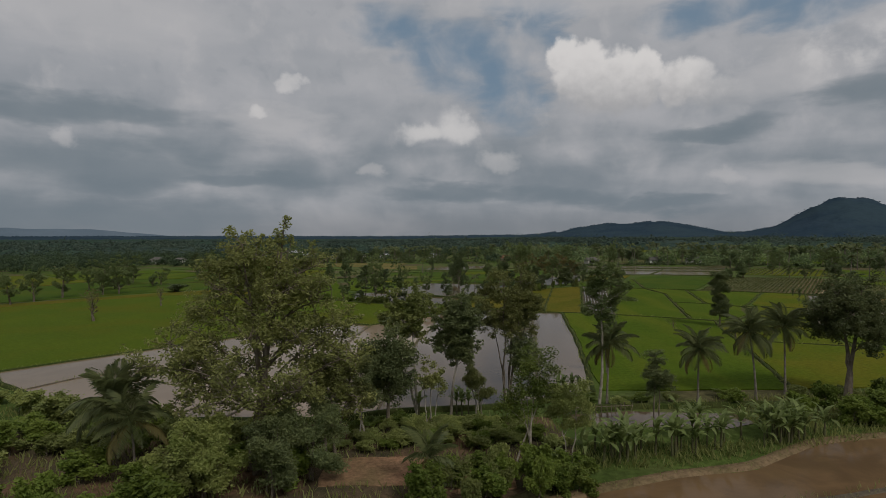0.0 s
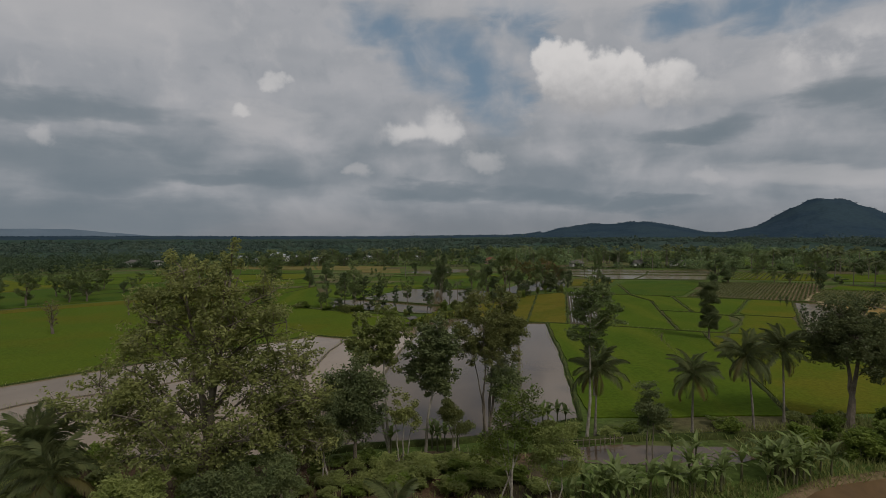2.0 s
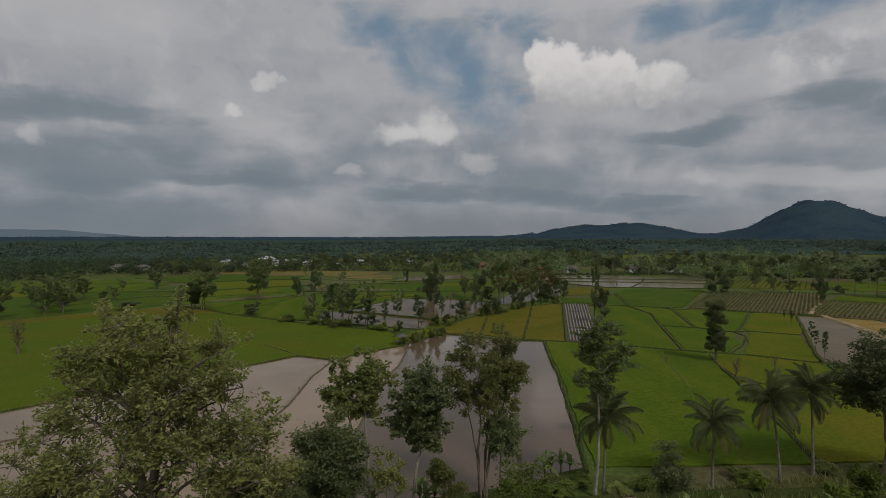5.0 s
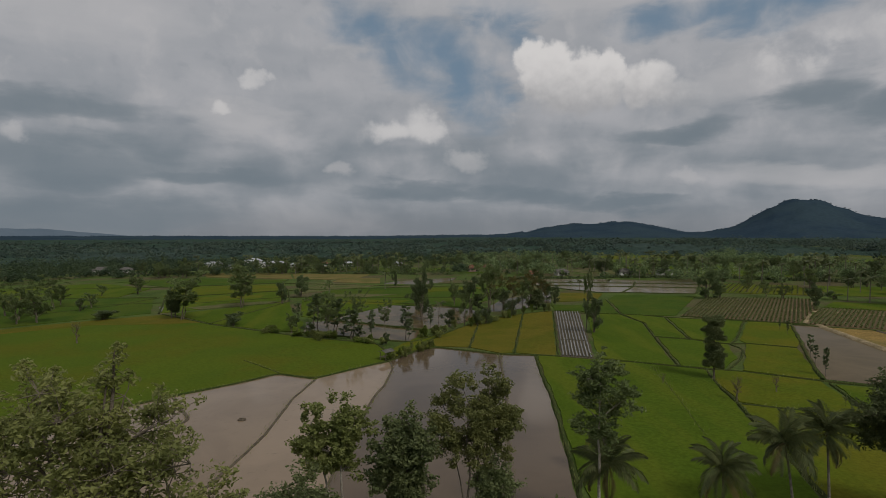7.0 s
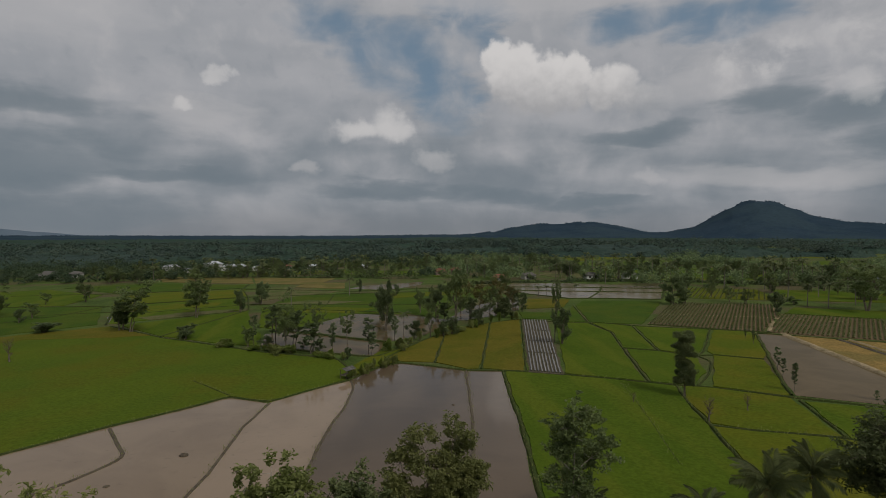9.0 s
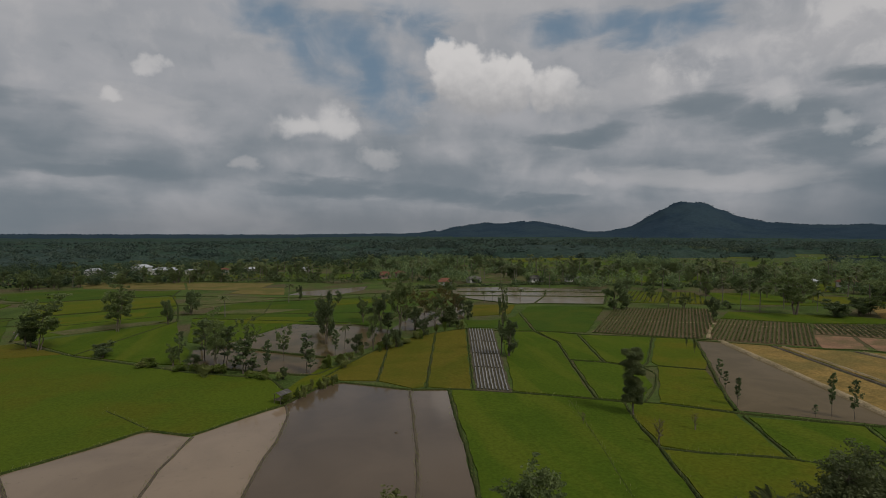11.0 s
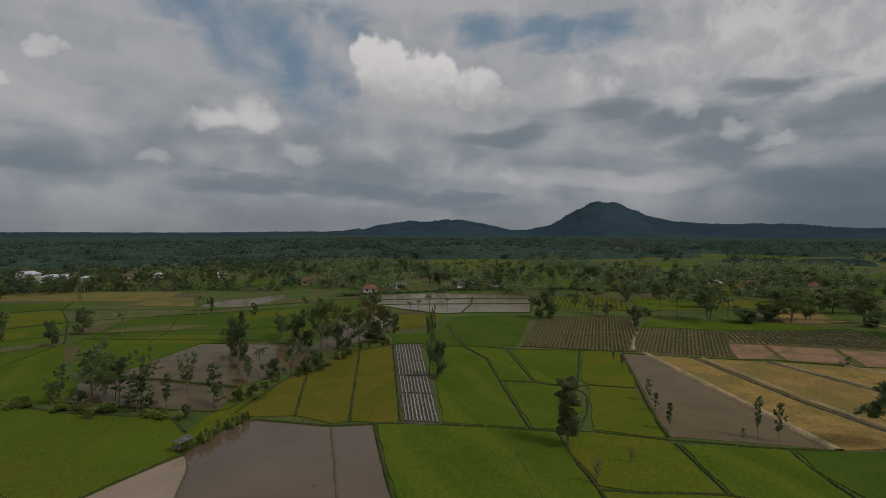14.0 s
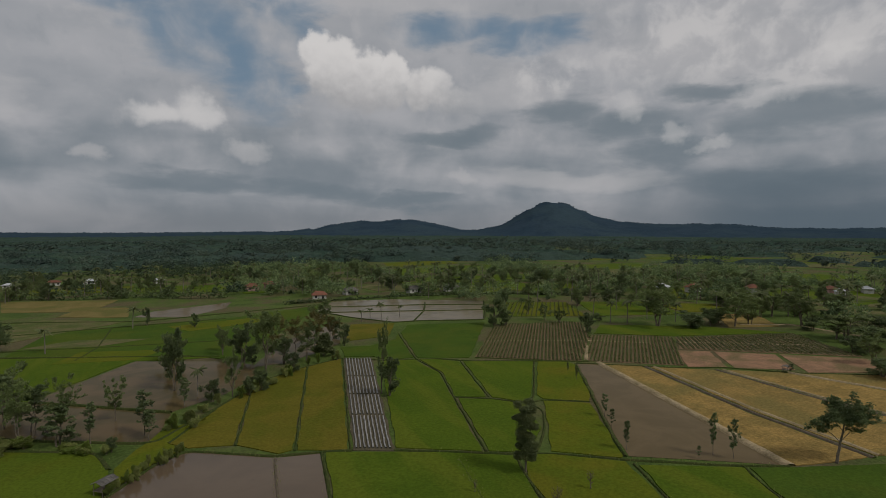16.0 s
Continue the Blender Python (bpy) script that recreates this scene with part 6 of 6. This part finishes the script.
def hedge(points, height, label):
    """A ragged dark hedge of leaf clumps along a line."""
    rng = np.random.default_rng(int(abs(points[0][0])))
    c = []
    for (ax, ay), (bx, by) in zip(points, points[1:]):
        n = int(math.hypot(bx - ax, by - ay) * 14)
        t = rng.uniform(0, 1, n)
        tall = height * (0.55 + 0.45 * np.sin(t * 37 + ax) ** 2)
        c.append(np.c_[ax + (bx - ax) * t + rng.normal(size=n) * 0.9, ay + (by - ay) * t + rng.normal(size=n) * 0.9, gz(ax, ay) + tall * rng.uniform(0, 1, n)])
    v, f = leaf_quads(rng, np.concatenate(c), 1.25, 0.5, 0.8)
    return tagged(new("hedge", mesh("hedge", v, f, LEAF_HEDGE)), label, "hedge", kind="stuff")


hedge([(-200, 471), (-156, 459), (-94, 464), (-53, 441), (-14, 429), (10, 409), (32, 401)], 7.0, "long dark hedge between the fields and the village")
hedge([(60, 352), (128, 352), (190, 330), (238, 290)], 2.4, "dark ragged hedge at the edge of the village")


# ---- houses ----
def box(x0, x1, y0, y1, z0, z1):
    v = np.array([(x, y, z) for z in (z0, z1) for x, y in ((x0, y0), (x1, y0), (x1, y1), (x0, y1))], float)
    return v, np.array([(0, 1, 2, 3)[::-1], (4, 5, 6, 7), (0, 1, 5, 4), (1, 2, 6, 5), (2, 3, 7, 6), (3, 0, 4, 7)])


def house(x, y, wide, deep, wall, ridge, turn, wall_material, roof_material, label):
    """Walls with door and windows under a hipped or gabled roof with eaves."""
    root = tagged(new("house"), label, "house")
    part("wall", *box(-wide / 2, wide / 2, -deep / 2, deep / 2, -0.4, wall), wall_material, root)
    e, t = 0.7, 0.16
    a, b = wide / 2 + e, deep / 2 + e
    r = wide * 0.28
    top = np.array([(-a, -b, wall), (a, -b, wall), (a, b, wall), (-a, b, wall), (-r, 0, wall + ridge), (r, 0, wall + ridge)], float)
    low = top - [0, 0, t]
    v = np.concatenate([top, low])
    f = [[0, 1, 5, 4], [2, 3, 4, 5], [1, 2, 5], [3, 0, 4], [6, 10, 11, 7], [8, 11, 10, 9], [7, 11, 8], [9, 10, 6], [0, 6, 7, 1], [1, 7, 8, 2], [2, 8, 9, 3], [3, 9, 6, 0]]
    part("roof", v, f, roof_material, root)
    n = max(2, int(wide / 3))
    for i in range(n):
        u = -wide / 2 + wide * (i + 0.5) / n
        door = i == n // 2
        low = 0.0 if door else 0.9
        hole = part("door" if door else "window", *box(u - 0.55, u + 0.55, -deep / 2 - 0.05, -deep / 2 + 0.02, low, 2.05), DARK_OPENING, root)
        bars = [box(u - 0.65, u - 0.551, -deep / 2 - 0.08, -deep / 2 - 0.003, low, 2.15), box(u + 0.551, u + 0.65, -deep / 2 - 0.08, -deep / 2 - 0.003, low, 2.15), box(u - 0.549, u + 0.549, -deep / 2 - 0.08, -deep / 2 - 0.003, 2.052, 2.15)]
        part("frame", *joined(bars), TIMBER, hole)
    root.matrix_world = Matrix.Translation((x, y, gz(x, y))) @ Matrix.Rotation(radians(turn), 4, "Z")
    return root


house(81.7, 366, 8.0, 6.0, 2.6, 2.2, -12, WALL, ROOF_RED, "low house with a bright red tiled hip roof")
house(50.8, 434, 8, 6, 3.0, 2.2, 5, WALL_PINK, ROOF_RED, "pink-walled house with a red roof among trees")
house(64, 446, 6, 5, 2.8, 1.8, 20, WALL_PINK, ROOF_RED, "pink-walled house with a red roof among trees")
house(-191, 566, 19, 9, 4.2, 1.8, 8, WALL, ROOF_WHITE, "long white building with a zinc roof")
house(-152, 556, 14, 9, 6.6, 2.6, -10, WALL, ROOF_WHITE, "tall white building with a zinc roof")
house(-130, 548, 22, 9, 4.4, 2.0, 4, WALL, ROOF_WHITE, "long white building with a zinc roof")
house(-165, 528, 8, 6, 2.8, 1.8, 15, WALL, ROOF_WHITE, "small white house with a pale roof")
house(-108, 548, 11, 6, 2.8, 1.4, -6, WALL, ROOF_WHITE, "low white building with a zinc roof")
house(-84, 556, 9, 6, 2.8, 1.4, 9, WALL, ROOF_RED, "low white house with a faded red roof")
house(-60, 556, 9, 6, 2.8, 1.4, -4, WALL, ROOF_WHITE, "low white building with a zinc roof")
house(-260, 492, 12, 8, 3.4, 2.6, 6, WALL, ROOF_GREY, "low house with a weathered brown roof")
house(-244, 500, 8, 7, 3.2, 1.8, -12, WALL, ROOF_GREY, "white house with a weathered grey roof")
house(362, 229, 8, 6, 2.8, 1.8, 35, WALL, ROOF_WHITE, "white house with a pale zinc roof between trees")
house(372, 240, 8, 6, 2.8, 1.8, 50, WALL_PINK, ROOF_RED, "pink house with a faded roof between trees")
house(390, 229, 7, 5, 3.0, 1.6, 40, WALL, ROOF_WHITE, "white house with a pale zinc roof between trees")
house(283, 292, 10, 8, 3.4, 2.4, 30, WALL, ROOF_WHITE, "house with a pale roof behind trees")
house(300, 282, 9, 7, 3.4, 2.4, 20, WALL, ROOF_RED, "house with a red roof behind trees")
house(143, 366, 8, 6, 2.8, 1.8, 5, WALL, ROOF_GREY, "small house with a weathered grey roof")
house(168, 362, 9, 6, 2.8, 1.8, -8, WALL, ROOF_GREY, "small house with a dull grey roof")
house(104, 378, 8, 6, 2.8, 1.8, 10, WALL, ROOF_GREY, "small house with a grey roof behind the pond")
house(330, 262, 10, 7, 3.4, 2.2, 45, WALL, ROOF_RED, "house with a red roof behind trees")
house(-10, 530, 8, 6, 2.8, 1.6, 0, WALL, ROOF_WHITE, "white house at the edge of the woods")


def field_hut(at_x, at_y, turn, size):
    """A raised open platform with a low sheet roof on poles."""
    root = tagged(new("field_hut"), "small open field hut with a weathered sheet roof on poles", "hut")
    for sx in (-1, 1):
        for sy in (-1, 1):
            t = np.linspace(0, 1, 4)[:, None]
            part("post", *tube(np.c_[sx * 1.25 + 0 * t, sy * 0.8 + 0 * t, -0.4 + 2.2 * t], np.full(4, 0.06), 6), TIMBER, root)
    for i in range(7):
        y = -0.85 + i * 0.285
        part("plank", *box(-1.4, 1.4, y - 0.125, y + 0.125, 0.62, 0.67), TIMBER, root)
    for side in (-1, 1):
        for i in range(4):
            x = -1.7 + i * 0.86
            v = np.array([(x, 0, 2.25), (x + 0.83, 0, 2.25), (x + 0.83, side * 1.25, 1.75), (x, side * 1.25, 1.75)], float)
            part("roof_sheet", np.concatenate([v + [0, 0, 0.03], v]), [[0, 1, 2, 3], [7, 6, 5, 4], [0, 4, 5, 1], [1, 5, 6, 2], [2, 6, 7, 3], [3, 7, 4, 0]], ROOF_GREY, root)
    root.matrix_world = Matrix.Translation((at_x, at_y, gz(at_x, at_y) + 0.2)) @ Matrix.Rotation(radians(turn), 4, "Z") @ Matrix.Scale(size, 4)


field_hut(-3.4, 143.6, 52, 1.0)
field_hut(162.6, 137.6, 20, 0.75)


def bamboo_fence():
    """A row of rough stakes with one rail along the ditch pond."""
    root = tagged(new("bamboo_fence"), "rough bamboo stakes with a rail along the ditch pond", "fence")
    rng = np.random.default_rng(8)
    t = np.linspace(0, 1, 4)[:, None]
    for i in range(15):
        u = i * 0.62
        part("stake", *tube(np.c_[u + rng.normal() * 0.05 + 0.06 * t * rng.normal(), rng.normal() * 0.06 + 0 * t, -0.3 + rng.uniform(1.2, 1.6) * t], np.full(4, 0.045), 6), TIMBER, root)
    part("rail", *tube(np.c_[-0.3 + 9.3 * t, 0.08 + 0 * t, 0.75 + 0.03 * np.sin(t * 9)], np.full(4, 0.035), 6), TIMBER, root)
    root.matrix_world = Matrix.Translation((13.6, 62.2, gz(13.6, 62.2))) @ Matrix.Rotation(radians(7), 4, "Z")


bamboo_fence()


def mud_clod(x, y, size, seed):
    """An uneven lump of earth left in the water."""
    rng = np.random.default_rng(seed)
    z = np.linspace(-0.3, 1, 6)[:, None]
    v, f = tube(np.c_[0 * z, 0 * z, z * size * 0.35], size * np.sqrt(np.maximum(0.02, 1 - z[:, 0] ** 2)), 9)
    v += rng.normal(size=v.shape) * size * 0.08
    ob = tagged(new("mud_clod", mesh("mud_clod", v, f, BUND_WET)), "dark clod of wet earth lying in the paddy", "clod")
    ob.matrix_world = Matrix.Translation((x, y, gz(x, y)))


for i, (x, y, size) in enumerate(((-24.6, 104.8, 0.7), (17.2, 121.0, 0.35), (-31.0, 96.0, 0.4))):
    mud_clod(x, y, size, 61 + i)
